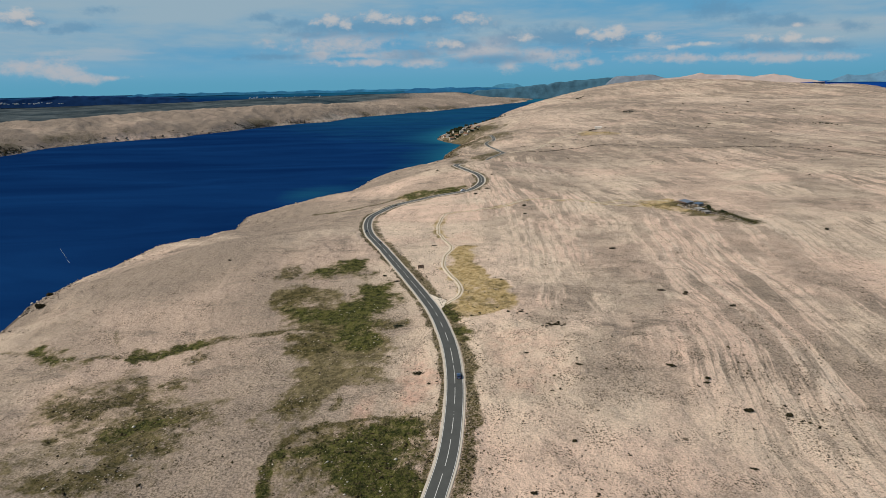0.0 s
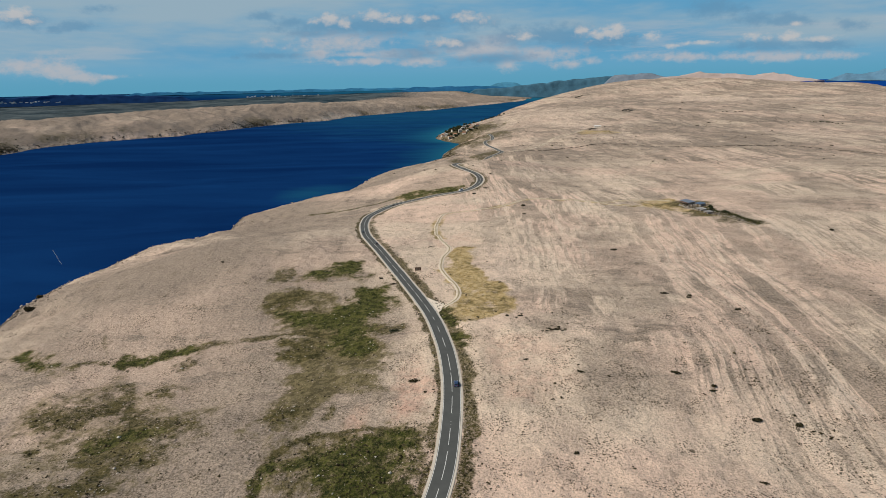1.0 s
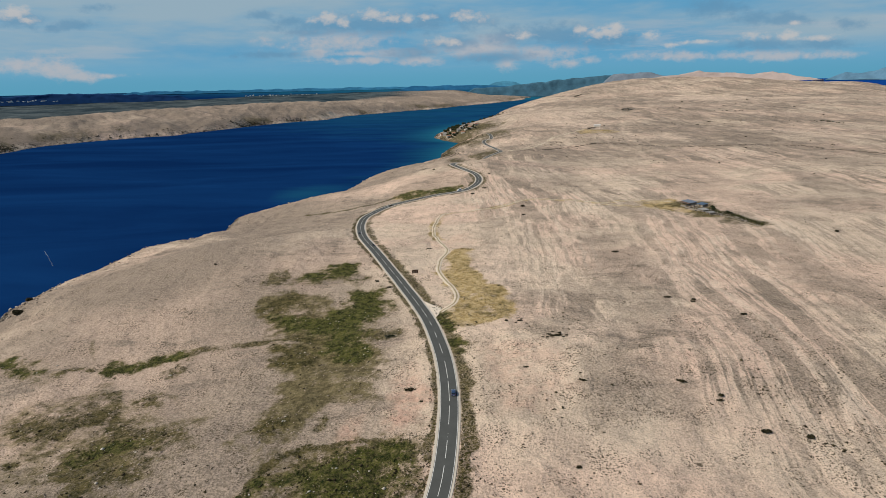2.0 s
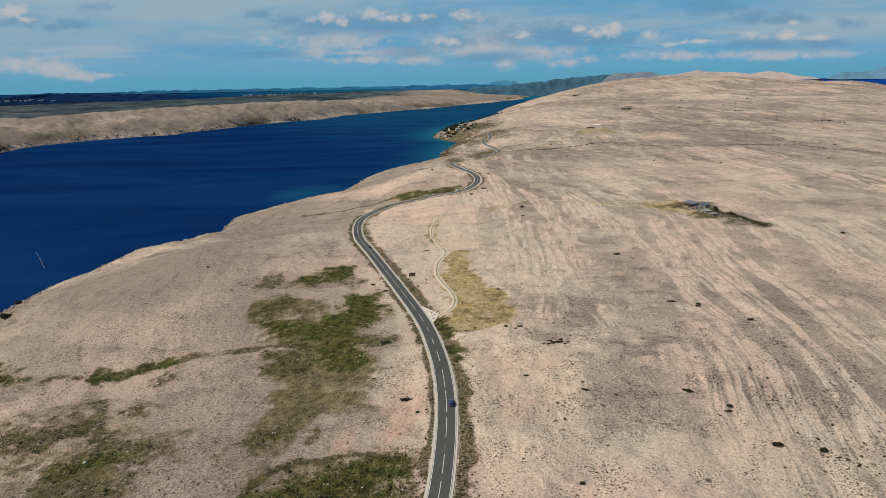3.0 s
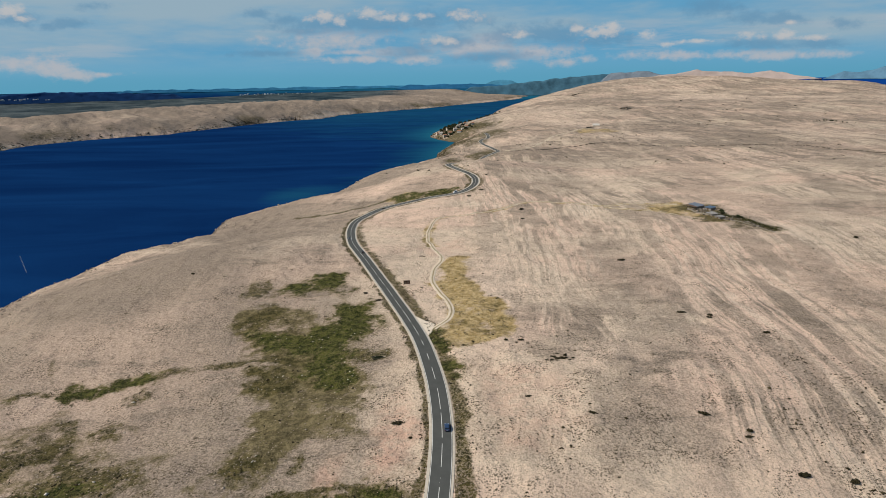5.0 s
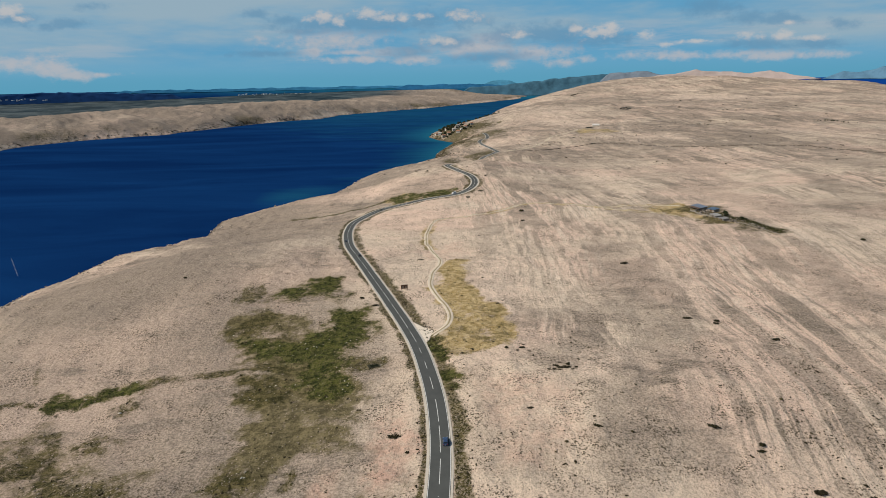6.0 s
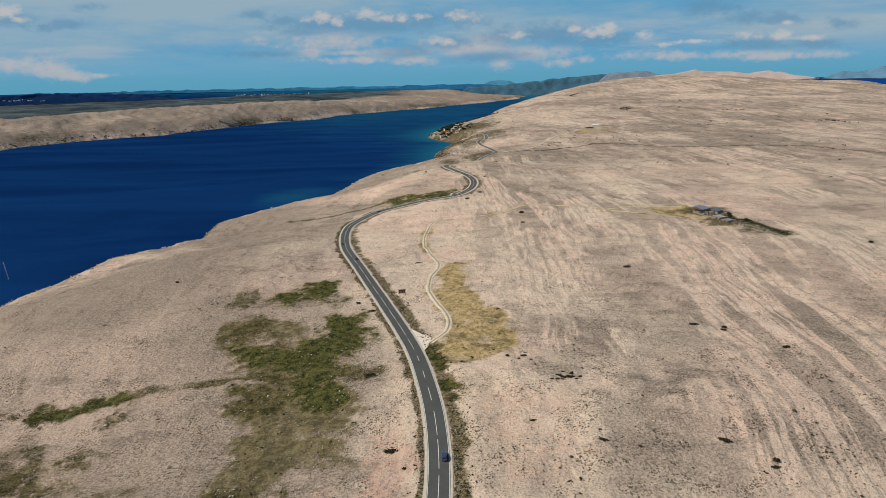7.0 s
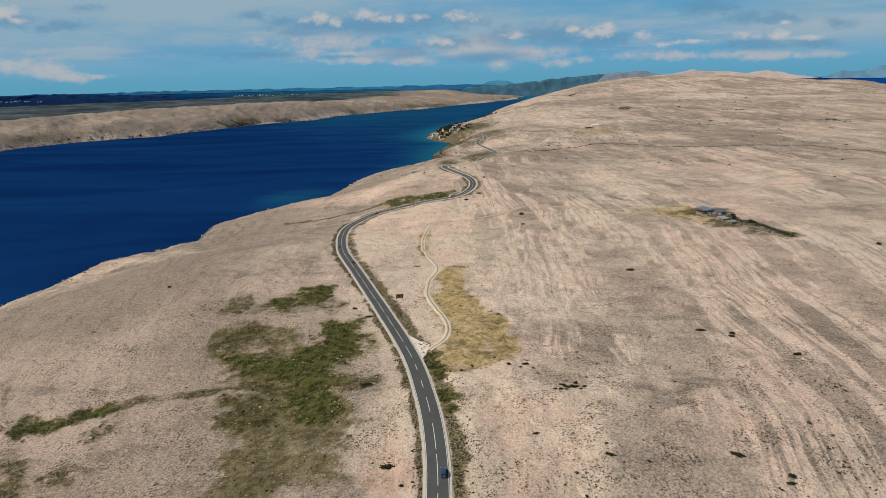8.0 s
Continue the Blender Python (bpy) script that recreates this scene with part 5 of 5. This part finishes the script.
# shrubs that stand out singly on the slopes: x, y, radius
def make_shrub(seed, spread_x, high):
    shrub = tagged(new("shrub"), "dark low evergreen shrub on the stony ground", "shrub", "single shrubs on the slopes")
    g = random.Random(seed)
    bm = bmesh.new()
    for _ in range(4):
        ang = g.uniform(0, 6.28)
        drum(0.05, 0.5, Matrix.Translation((0.15 * math.cos(ang), 0.15 * math.sin(ang), 0.15)) @ Matrix.Rotation(g.uniform(-0.6, 0.6), 4, "X"), 6, bm, 0.03)
    part("stem", bm, BARK, shrub)
    part("foliage", lumps(bmesh.new(), 90, (spread_x, 0.75, high * 0.5), (0, 0, high * 0.45), 0.26, seed), LEAF, shrub)
    return shrub


# Shrubs near x -250 stand in for dark shore rocks and caves.
SHRUBS = rows("26.6 252.1 1.0, 32 251.8 1.1, -9.9 203.4 1.5, -6 195.5 0.8, -3.3 196.1 0.5, 77.1 199.9 1.3, 105.2 175.1 1.5, 93.7 177.5 1.5, 99.4 275.9 1.4, 109.5 272.9 1.3, 108 270 1.1, 28.9 211 0.8,"
              "65.3 501 2.2, 21.5 139.4 0.9, 82.4 149.9 0.9, 86.8 192.7 1.2, 121.5 252.4 1.3, -252 511 4, -253 386 3, -240 356 4, 45.6 200 1, 36.4 161.9 1")
# Clusters near y 375 and y 232 are added in place of dark rocks.
MORE_SHRUBS = rows("-6.4 375.6 0.9, -4.9 374.6 0.8, -7.6 373.6 0.6, -123.5 352.3 1.2, 97.4 353.5 1.6, 237.4 381.5 1.8, 39.6 231.4 .7, 41.2 231.0 .6, 43 233.2 .6, 45.2 230.6 .6, 42.2 236.2 .55, 45 235.8 .5, 38 231.8 .7, 40.6 234.2 .9, 46.6 232 .8, 43.8 232 1.1, 41.8 232.4 1.0, 44.4 234.4 .9,"
                   "-31 316 1.2, -24 305 1.2, -41 545 1.6, 30 570 1.8, 42 590 2, 50 640 1.5, 62 470 1.4, 85.8 190.8 0.9, 30 249 0.7, 34 248 0.6, 33 256 0.6")
shrub_kinds = [make_shrub(s, 1.0 + 0.35 * s, 1.0 - 0.1 * s) for s in range(3)]
for j, (x, y, r) in enumerate(np.vstack([SHRUBS, MORE_SHRUBS])):
    r = 0.8 * r
    m = pose(x, y, at(x, y, -0.08), 0, 0, 40 * j % 50 - 25) @ Matrix.Diagonal((r, r, r * 0.8, 1))
    ob = copy_thing(shrub_kinds[j % 3], m)
    ob.matrix_basis = m
for ob in shrub_kinds:
    for child in ob.children:
        bpy.data.objects.remove(child)
    bpy.data.objects.remove(ob)


# ---- the farm sheds on the plateau ----
def rough_wall(bm, p, q, high, thick, seed, course=0.35):
    """A wall of uneven stones from p to q, following the ground."""
    g = random.Random(seed)
    p, q = Vector(p), Vector(q)
    length, way = (q - p).length, (q - p).normalized()
    turn = math.atan2(way.y, way.x)
    for lay in range(max(1, round(high / course))):
        s = g.uniform(0, 0.4)
        while s < length:
            w = g.uniform(0.45, 1.0)
            if lay * course < high * g.uniform(0.75, 1.1):
                c = p + way * (s + w / 2)
                m = Matrix.Translation((c.x, c.y, at(c.x, c.y, lay * course + course * 0.4))) @ Matrix.Rotation(turn + g.uniform(-0.12, 0.12), 4, "Z") @ Matrix.Rotation(g.uniform(-0.1, 0.1), 4, "X")
                bmesh.ops.create_cube(bm, size=1.0, matrix=m @ Matrix.Diagonal((w * 0.97, thick * g.uniform(0.8, 1.15), course * g.uniform(0.9, 1.1), 1)))
            s += w
    return bm


def sheet_roof(x0, x1, y0, y1, z0, z1, wave=0.45, deep=0.045):
    """A corrugated sheet that rises from z0 at y0 to z1 at y1."""
    n = int((x1 - x0) / wave * 4)
    xs = np.linspace(x0, x1, n)
    up = deep * np.sin(2 * math.pi * (xs - x0) / wave)
    bm = bmesh.new()
    rows_ = [[bm.verts.new((float(a), y, z + float(b) + t)) for a, b in zip(xs, up)] for y, z, t in ((y0, z0, 0), (y1, z1, 0), (y1, z1, 0.06), (y0, z0, 0.06))]
    for r in range(4):
        for j in range(n - 1):
            bm.faces.new((rows_[r][j], rows_[r][j + 1], rows_[(r + 1) % 4][j + 1], rows_[(r + 1) % 4][j]))
    return bm


def make_shed(label, x, y, turn, wide, deep, low, high, roof_mat, lean_to=0.0):
    shed = tagged(new("farm_shed"), label, "shed", "sheds of the stone farm")
    shed.matrix_world = pose(x, y, at(x, y), 0, 0, turn) @ Matrix.Diagonal((0.92, 0.92, 0.78, 1))
    h, d, t = wide / 2, deep / 2, 0.45
    part("front_wall", box(-h, -0.8, -d, -d + t, -1.0, low, 0.04, box(0.8, h, -d, -d + t, -1.0, low, 0.04, box(-0.8, 0.8, -d, -d + t, 1.9, low))), WALLSTONE, shed, "rough grey stone wall")
    part("back_wall", box(-h, h, d - t, d, -1.0, high, 0.04), WALLSTONE, shed, "rough grey stone wall")
    for s in (-1, 1):
        bm = bmesh.new()
        xa, xb = sorted((s * h, s * (h - t)))
        ring = [[bm.verts.new((xx, yy, zz)) for yy, zz in ((-d + t, -1.0), (d - t, -1.0), (d - t, high), (-d + t, low))] for xx in (xa, xb)]
        bm.faces.new(ring[0])
        bm.faces.new(ring[1][::-1])
        for j in range(4):
            bm.faces.new((ring[0][j], ring[1][j], ring[1][(j + 1) % 4], ring[0][(j + 1) % 4]))
        bmesh.ops.recalc_face_normals(bm, faces=bm.faces)
        part("side_wall", bm, WALLSTONE, shed, "rough grey stone wall")
    part("door", box(-0.78, 0.78, -d + 0.12, -d + 0.18, 0.0, 1.88), WOOD, shed, "weathered plank door")
    part("roof", sheet_roof(-h - 0.4, h + 0.4, -d - 0.5, d + 0.4, low + 0.05, high + 0.10), roof_mat, shed, "corrugated sheet roof")
    for k in range(4):
        xx = -h + 0.8 + k * (wide - 1.6) / 3
        part("roof_stone", box(xx - 0.2, xx + 0.2, -d * 0.4, -d * 0.4 + 0.35, low + 0.05 + (high - low) * 0.3, low + 0.4 + (high - low) * 0.3, 0.05), WALLSTONE, shed)
    if lean_to:
        for k in range(3):
            part("post", box(-h + k * h - 0.06 + 0.1 * (1 - k), -h + k * h + 0.06 + 0.1 * (1 - k), -d - lean_to, -d - lean_to + 0.12, -0.6, low - 0.55), WOOD, shed)
        part("canopy", sheet_roof(-h, h, -d - lean_to - 0.2, -d + 0.02, low - 0.5, low - 0.1), RUST, shed, "rusty corrugated canopy")
    return shed


make_shed("stone farm shed with a blue-grey tin roof", 189, 484.5, -76, 12.0, 5.6, 1.9, 2.8, TIN, 2.6)
make_shed("small dark stone shed with a blue tin roof", 193.5, 471.5, -70, 6.5, 5.0, 2.0, 2.8, plain_material("dark_blue_tin", (0.10, 0.16, 0.24), 0.5, 0.4, 0.2, 0.7))
make_shed("low ruined sheep shed with a patched roof", 186.5, 452, -82, 7.5, 4.4, 1.5, 2.0, plain_material("pale_sheet", (0.38, 0.37, 0.35), 0.7, 0.3, 0.2, 0.8))
make_shed("tiny stone shelter with a pale roof", 186, 439, -78, 5.0, 4.0, 1.6, 2.1, plain_material("grey_sheet", (0.30, 0.29, 0.28), 0.7, 0.3, 0.2, 0.8))


def stone_wall(label, points, high, thick, seed):
    wall = tagged(new("stone_wall"), label, "wall", "dry stone walls")
    for j, (p, q) in enumerate(zip(points[:-1], points[1:])):
        part("wall_section", rough_wall(bmesh.new(), p, q, high, thick, seed + j), WALLSTONE, wall)
    return wall


stone_wall("grey dry stone wall of the sheep fold", [(181, 480, 0), (179, 462, 0), (184, 452, 0)], 1.1, 0.6, 3)
stone_wall("tumbled dry stone wall beyond the farm sheds", [(189, 432, 0), (195, 412, 0), (200, 397, 0)], 0.45, 0.6, 9)

g = np.random.default_rng(61)
spot = g.integers(0, 5, 420)
x = np.array([190.0, 188.0, 186.0, 193.0, 197.0])[spot] + g.normal(0, 3.4, 420)
y = np.array([478.0, 466.0, 448.0, 440.0, 418.0])[spot] + g.normal(0, 7.0, 420)
scatter("farm_rubble", x, y, np.clip(0.45 * np.exp(g.normal(0, 0.45, 420)), 0.2, 1.3), 0.7, island_material("rubble", (0.030, 0.026, 0.022), (0.30, 0.26, 0.22)), "tumbled stones and junk strewn round the farm sheds", "rubble")


k = g.uniform(0, 1, 900)
x = np.interp(k, [0, 0.35, 0.7, 1], [191, 195, 199, 203]) + g.normal(0, 1.5, 900)
y = np.interp(k, [0, 0.35, 0.7, 1], [462, 440, 418, 400]) + g.normal(0, 1.5, 900)
scatter("fold_scrub", x, y, np.clip(0.42 * np.exp(g.normal(0, 0.4, 900)), 0.2, 1.0), 0.55, island_material("dark_green_scrub", (0.016, 0.018, 0.007), (0.075, 0.072, 0.028)), "dark green scrub along the old field wall", "scrub")


# ---- trees by the sheds and the hamlet on the point ----
def make_tree(label, group, seed, high, wide):
    tree = tagged(new("tree"), label, "tree", group)
    g = random.Random(seed)
    bm = drum(0.04 * high, high * 0.6, Matrix.Translation((0, 0, high * 0.3)), 8, None, 0.02 * high)
    for _ in range(5):
        a = g.uniform(0, 6.28)
        drum(0.018 * high, high * 0.45, Matrix.Translation((0.14 * high * math.cos(a), 0.14 * high * math.sin(a), high * 0.5)) @ Matrix.Rotation(a, 4, "Z") @ Matrix.Rotation(0.7, 4, "Y"), 6, bm, 0.006 * high)
    part("trunk", bm, BARK, tree)
    part("crown", lumps(bmesh.new(), 130, (wide, wide * 0.9, high * 0.34), (0, 0, high * 0.62), 0.13 * high, seed + 5), TREE_LEAF, tree)
    return tree


SHED_TREES = rows("195 457 2.5, 196 436 2.2, 196 460 2.0, 194 453 2.2, 197 433 1.7")
tree_kinds = [make_tree("dark green broadleaf tree with an uneven crown", "trees", s, 1.0, 0.42 + 0.11 * s) for s in range(4)]


def plant(x, y, high, j, label=""):
    m = pose(x, y, at(x, y, -0.1), 0, 0, 67 * j % 360) @ Matrix.Diagonal((high, high, high, 1))
    ob = copy_thing(tree_kinds[j % 4], m)
    ob.matrix_basis = m
    return tagged(ob, label) if label else ob


for j, (x, y, h) in enumerate(SHED_TREES):
    plant(x, y, h, 3, "low dark tree beside the stone farm sheds")
g = random.Random(31)
for j in range(125):
    u = g.random()
    y0 = 1490 + 330 * u if j < 90 else 1800 + 700 * u
    shore = float(np.interp(y0, NEAR_SHORE[:, 0], NEAR_SHORE[:, 1]))
    x = shore + 14 + g.random() * (80 if u < 0.5 and j < 90 else 40)
    if float(land(x, y0)) > 2.5:
        plant(x, y0, g.uniform(3.5, 7.0), j, "dark green tree among the seaside houses")


def make_house(label, x, y, turn, wide, deep, storeys, roof_mat):
    house = tagged(new("house"), label, "house", "houses of the seaside hamlet")
    house.matrix_world = pose(x, y, at(x, y), 0, 0, turn) @ Matrix.Scale(0.78, 4)
    h, d, z = wide / 2, deep / 2, 2.9 * storeys
    bm = box(-h, h, -d, d, -3.0, z)
    ridge = [bm.verts.new(p) for p in ((-h, -d, z), (-h, d, z), (-h, 0, z + deep * 0.24), (h, -d, z), (h, d, z), (h, 0, z + deep * 0.24))]
    bm.faces.new(ridge[:3])
    bm.faces.new(ridge[3:][::-1])
    part("wall", bm, PLASTER, house)
    bm = bmesh.new()
    lift, out, top = 0.12, 0.5, z + deep * 0.24
    fall = deep * 0.24 / d
    for s in (-1, 1):
        ring = [(-h - out, s * (d + out), z - fall * out), (h + out, s * (d + out), z - fall * out), (h + out, 0, top), (-h - out, 0, top)]
        low = [bm.verts.new(p) for p in ring]
        upper = [bm.verts.new((a, b, c + lift)) for a, b, c in ring]
        bm.faces.new(upper[::s])
        bm.faces.new(low[::-s])
        for k in range(4):
            bm.faces.new((low[k], low[(k + 1) % 4], upper[(k + 1) % 4], upper[k])[::-s])
    roof = part("roof", bm, roof_mat, house, "terracotta tiled roof" if roof_mat is TILE else "pale flat-pitched roof")
    part("chimney", box(h * 0.4, h * 0.4 + 0.6, -0.9, -0.3, z, top + 0.9, 0.03), PLASTER, roof)
    for k in range(storeys):
        for xx in (-h * 0.55, 0.0, h * 0.55):
            for s in (-1, 1):
                if k == 0 and xx == 0.0 and s < 0:
                    part("door", box(-0.5, 0.5, -d - 0.04, -d + 0.05, 0.0, 2.05), WOOD, house, "brown wooden door")
                    continue
                ya, yb = sorted((s * (d - 0.05), s * (d + 0.03)))
                window = part("window", box(xx - 0.6, xx + 0.6, ya, yb, 2.9 * k + 0.9, 2.9 * k + 2.2), WOOD, house)
                yc, yd = sorted((s * (d + 0.03), s * (d + 0.05)))
                part("pane", box(xx - 0.5, xx + 0.5, yc, yd, 2.9 * k + 1.0, 2.9 * k + 2.1), GLASS, window, "dark glass pane")
    return house


GREY_ROOF = plain_material("pale_roof", (0.50, 0.47, 0.43), 0.8, 0.2, 0.12, 0.8)
HOUSES = rows("8 1580 20 9 8 1, 16 1556 -10 10 8 2, 24 1518 15 11 8 2, 37 1524 -25 10 9 2, 48 1548 10 9 8 2, 33 1600 30 10 8 2, 57 1500 -15 11 9 2, 66 1532 20 9 8 1, 77 1534 -5 12 9 2,"
              "90 1562 25 10 8 2, 64 1640 35 10 8 2, 78 1700 20 10 8 1, 20 1602 0 8 7 1, 56 1570 -20 10 8 2")
for j, (x, y, turn, w, d, s) in enumerate(HOUSES):
    tiled = j % 3 != 1
    make_house("pale plastered seaside house with a terracotta roof" if tiled else "whitewashed seaside house with a pale roof", x, y, turn, w, d, int(s), TILE if tiled else GREY_ROOF)


# ---- the lone barn and the ruined folds far over the plateau ----
make_house("long pale barn alone on the plateau", 286, 1170, -18, 15, 7, 1, plain_material("white_sheet_roof", (0.72, 0.69, 0.64), 0.7, 0.2, 0.08, 0.6))
stone_wall("ruined dark stone fold far on the plateau", [(424, 1502, 0), (436, 1496, 0), (448, 1506, 0)], 2.2, 1.2, 21)
stone_wall("ruined dark stone fold far on the plateau", [(430, 1524, 0), (446, 1528, 0), (458, 1516, 0)], 2.4, 1.2, 27)
stone_wall("low stone yard wall beside the lone barn", [(262, 1146, 0), (272, 1152, 0), (280, 1158, 0)], 1.4, 0.9, 33)
FAR_GROVE = rows("676 1178 3, 680 1175 4, 683 1172 3.5, 689 1169 5, 692 1166 4.5, 690 1152 5.5, 691 1147 5, 694 1142 4, 692 1128 3.5, 693 1123 4.5, 697 1117 3.5, 640 1185 2.6, 655 1184 2.4, 706 1108 2.6")
for j, (x, y, h) in enumerate(FAR_GROVE):
    plant(x, y, 0.62 * h, j, "dark low tree in the far windswept row")
# The groups near y 2850 and y 1515 stand in for brown rock outcrops.
FAR_BUSHES_AND_ROCKS = rows("596 2836 9, 602 2838 8, 610 2850 8, 620 2870 7, 640 2920 7, 606 2846 8, 426 1506 5, 433 1503 5, 441 1506 5, 430 1520 5, 437 1526 5, 444 1528 5, 452 1524 5, 448 1515 5, 458 1518 4, 470 1505 3,"
                  "505 1500 4, 272 1150 4.5, 266 1144 4, 300 1175 3, 560 1510 5")
MORE_BUSHES = rows("640 1402 5, 648 1400 5, 655 1402 4, 620 1420 4, 628 1418 4, 458 880 3, 380 800 2.6, 300 690 2.4, 420 700 2.4, 350 600 2, 560 1200 3, 520 1010 2.6, 770 1300 4, 820 1500 5, 700 1600 5, 900 1900 6, 710 1900 6")
far_shrub = [make_shrub(50, 1.4, 0.8)]
for j, (x, y, r) in enumerate(np.vstack([FAR_BUSHES_AND_ROCKS, MORE_BUSHES])):
    x, y, z = (float(v) for v in drawn_in(x, y, at(x, y, -0.1)))
    m = pose(x, y, z, 0, 0, 30 * j % 60 - 30) @ Matrix.Diagonal((r * 0.42, r * 0.5, r * 0.42, 1))
    ob = copy_thing(far_shrub[0], m)
    ob.matrix_basis = m
for ob in tree_kinds + far_shrub:
    for child in ob.children:
        bpy.data.objects.remove(child)
    bpy.data.objects.remove(ob)

# the long dry stone wall across the plateau, too far to tell its stones apart
line = spline(rows("104 902, 144 890, 190 905, 230 915, 271 880, 322 850, 373 823, 441 812, 481 769, 509 744, 540 690"), 1.6)
bm = bmesh.new()
g = random.Random(44)
for j in range(len(line) - 1):
    if g.random() < 0.24:
        continue
    c = (line[j] + line[j + 1]) / 2
    turn = math.atan2(*(line[j + 1] - line[j])[::-1])
    m = Matrix.Translation((c[0], c[1], at(c[0], c[1], 0.25))) @ Matrix.Rotation(turn + g.uniform(-0.1, 0.1), 4, "Z")
    bmesh.ops.create_cube(bm, size=1.0, matrix=m @ Matrix.Diagonal((1.7, g.uniform(0.8, 1.3), g.uniform(0.6, 1.4), 1)))
# Darker stone than the other walls.
tagged(part("boundary_wall", bm, plain_material("dark_wall_stone", (0.175, 0.145, 0.116), 0.95, 0.1, 0.3, 0.4), None), "long dark dry stone wall across the plateau", "wall")


# ---- the notice board, the cistern and the floats ----
board = tagged(new("notice_board"), "brown wooden notice board on posts beside the road", "sign")
board.matrix_world = pose(-12.3, 324, at(-12.3, 324), 0, 0, 8)
for s in (-1, 1):
    part("post", box(s * 1.45 - 0.09, s * 1.45 + 0.09, -0.09, 0.09, -0.4, 2.5, 0.02), WOOD, board)
back = part("panel", box(-1.35, 1.35, -0.05, 0.05, 0.75, 2.3, 0.02), plain_material("reddish_brown_wood", (0.13, 0.055, 0.030), 0.8, 0.2, 0.2, 3.0), board, "dark reddish-brown panel")
for s in (-1, 1):
    part("poster", box(s * 0.65 - 0.42, s * 0.65 + 0.42, -0.075, -0.055, 1.0, 2.05), plain_material("faded_print", (0.30, 0.24, 0.18), 0.7, 0.2, 0.15, 4.0), back, "faded printed sheet")
part("roof", box(-1.75, 1.75, -0.45, 0.35, 2.45, 2.55, 0.02), WOOD, board, "small plank roof")

# Slab and walls are much darker than the ramp.
DARK_CONCRETE = plain_material("dark_concrete", (0.060, 0.058, 0.038), 0.95, 0.1, 0.25, 0.9)
cistern = tagged(new("cistern"), "old stone cistern with a concrete ramp in the meadow", "cistern")
cx, cy = -18.6, 249.0
cz = at(cx, cy)
cistern.matrix_world = pose(cx, cy, cz - 0.2, 0, 0, 24) @ Matrix.Scale(0.85, 4)
part("slab", box(-3.4, 1.0, -1.6, 1.2, -0.5, 0.35, 0.06), DARK_CONCRETE, cistern, "dark concrete slab")
# Pool water and the pit's shade in one dark colour, laid flat.
part("opening", box(-2.8, 0.4, -1.1, 0.7, 0.35, 0.37), plain_material("shaded_tank_water", (0.016, 0.020, 0.012), 0.95, 0.0, 0.1, 1.0), cistern, "open water tank, pit shade in its dark colour")
part("wall", box(-3.7, -3.3, -1.9, 1.5, -0.5, 0.5, 0.06), DARK_CONCRETE, cistern, "rough stone wall")
part("wall", box(-3.3, 1.0, 1.2, 1.6, -0.5, 0.5, 0.06), DARK_CONCRETE, cistern, "rough stone wall")
part("ramp", box(1.0, 5.4, -0.9, 0.7, -0.4, 0.30, 0.06), CONCRETE, cistern, "pale concrete ramp")

buoy = tagged(new("buoy"), "small white round float on the sea", "buoy", "line of floats")
part("float", drum(0.22, 0.5, Matrix.Translation((0, 0, 0.18)), 12, None, 0.2), FOAM, buoy)
part("ring", drum(0.27, 0.12, Matrix.Translation((0, 0, 0.08)), 12), FOAM, buoy)
buoy.matrix_world = pose(-328, 526, 0)
for j in range(1, 13):
    copy_thing(buoy, pose(-328 + 33 * (j / 12), 526 - 45 * j / 12, 0.0, 0, 0, 25 * j))


# ---- gravel apron where the track leaves the road ----
across, ahead_by = np.meshgrid(np.linspace(0, 1, 11), np.linspace(0, 1, 15), indexing="ij")
apron_y = 264.0 + 22.0 * ahead_by
near_road = np.array([int(np.argmin(np.abs(ROAD_LINE[:450, 1] - v))) for v in apron_y[0]])
reach = 6.2 * np.clip(np.minimum(ahead_by / 0.52, (1 - ahead_by) / 0.40), 0, 1) ** 0.8 + 0.5 * fractal(apron_y, 0 * apron_y, 3.0, 47, 2)
apron_x = ROAD_LINE[near_road, 0][None] + 2.9 + across * np.maximum(reach, 0.6)
rim = (across > 0.95) | (ahead_by < 0.03) | (ahead_by > 0.97)
apron_z = ground(apron_x.ravel(), apron_y.ravel()).reshape(apron_x.shape) + np.where(rim, -0.1, 0.13)
tagged(grid_mesh("gravel_apron", apron_x, apron_y, apron_z, plain_material("white_gravel", (0.80, 0.70, 0.57), 0.95, 0.1, 0.10, 0.8)), "pale gravel apron joining the track to the road", "track", kind="structure")


# ---- from plan units to metres ----
for ob in list(scene.collection.objects):
    if ob.parent is None and ob.type in {"MESH", "EMPTY"}:
        ob.matrix_world = Matrix.Scale(UNIT, 4) @ ob.matrix_basis
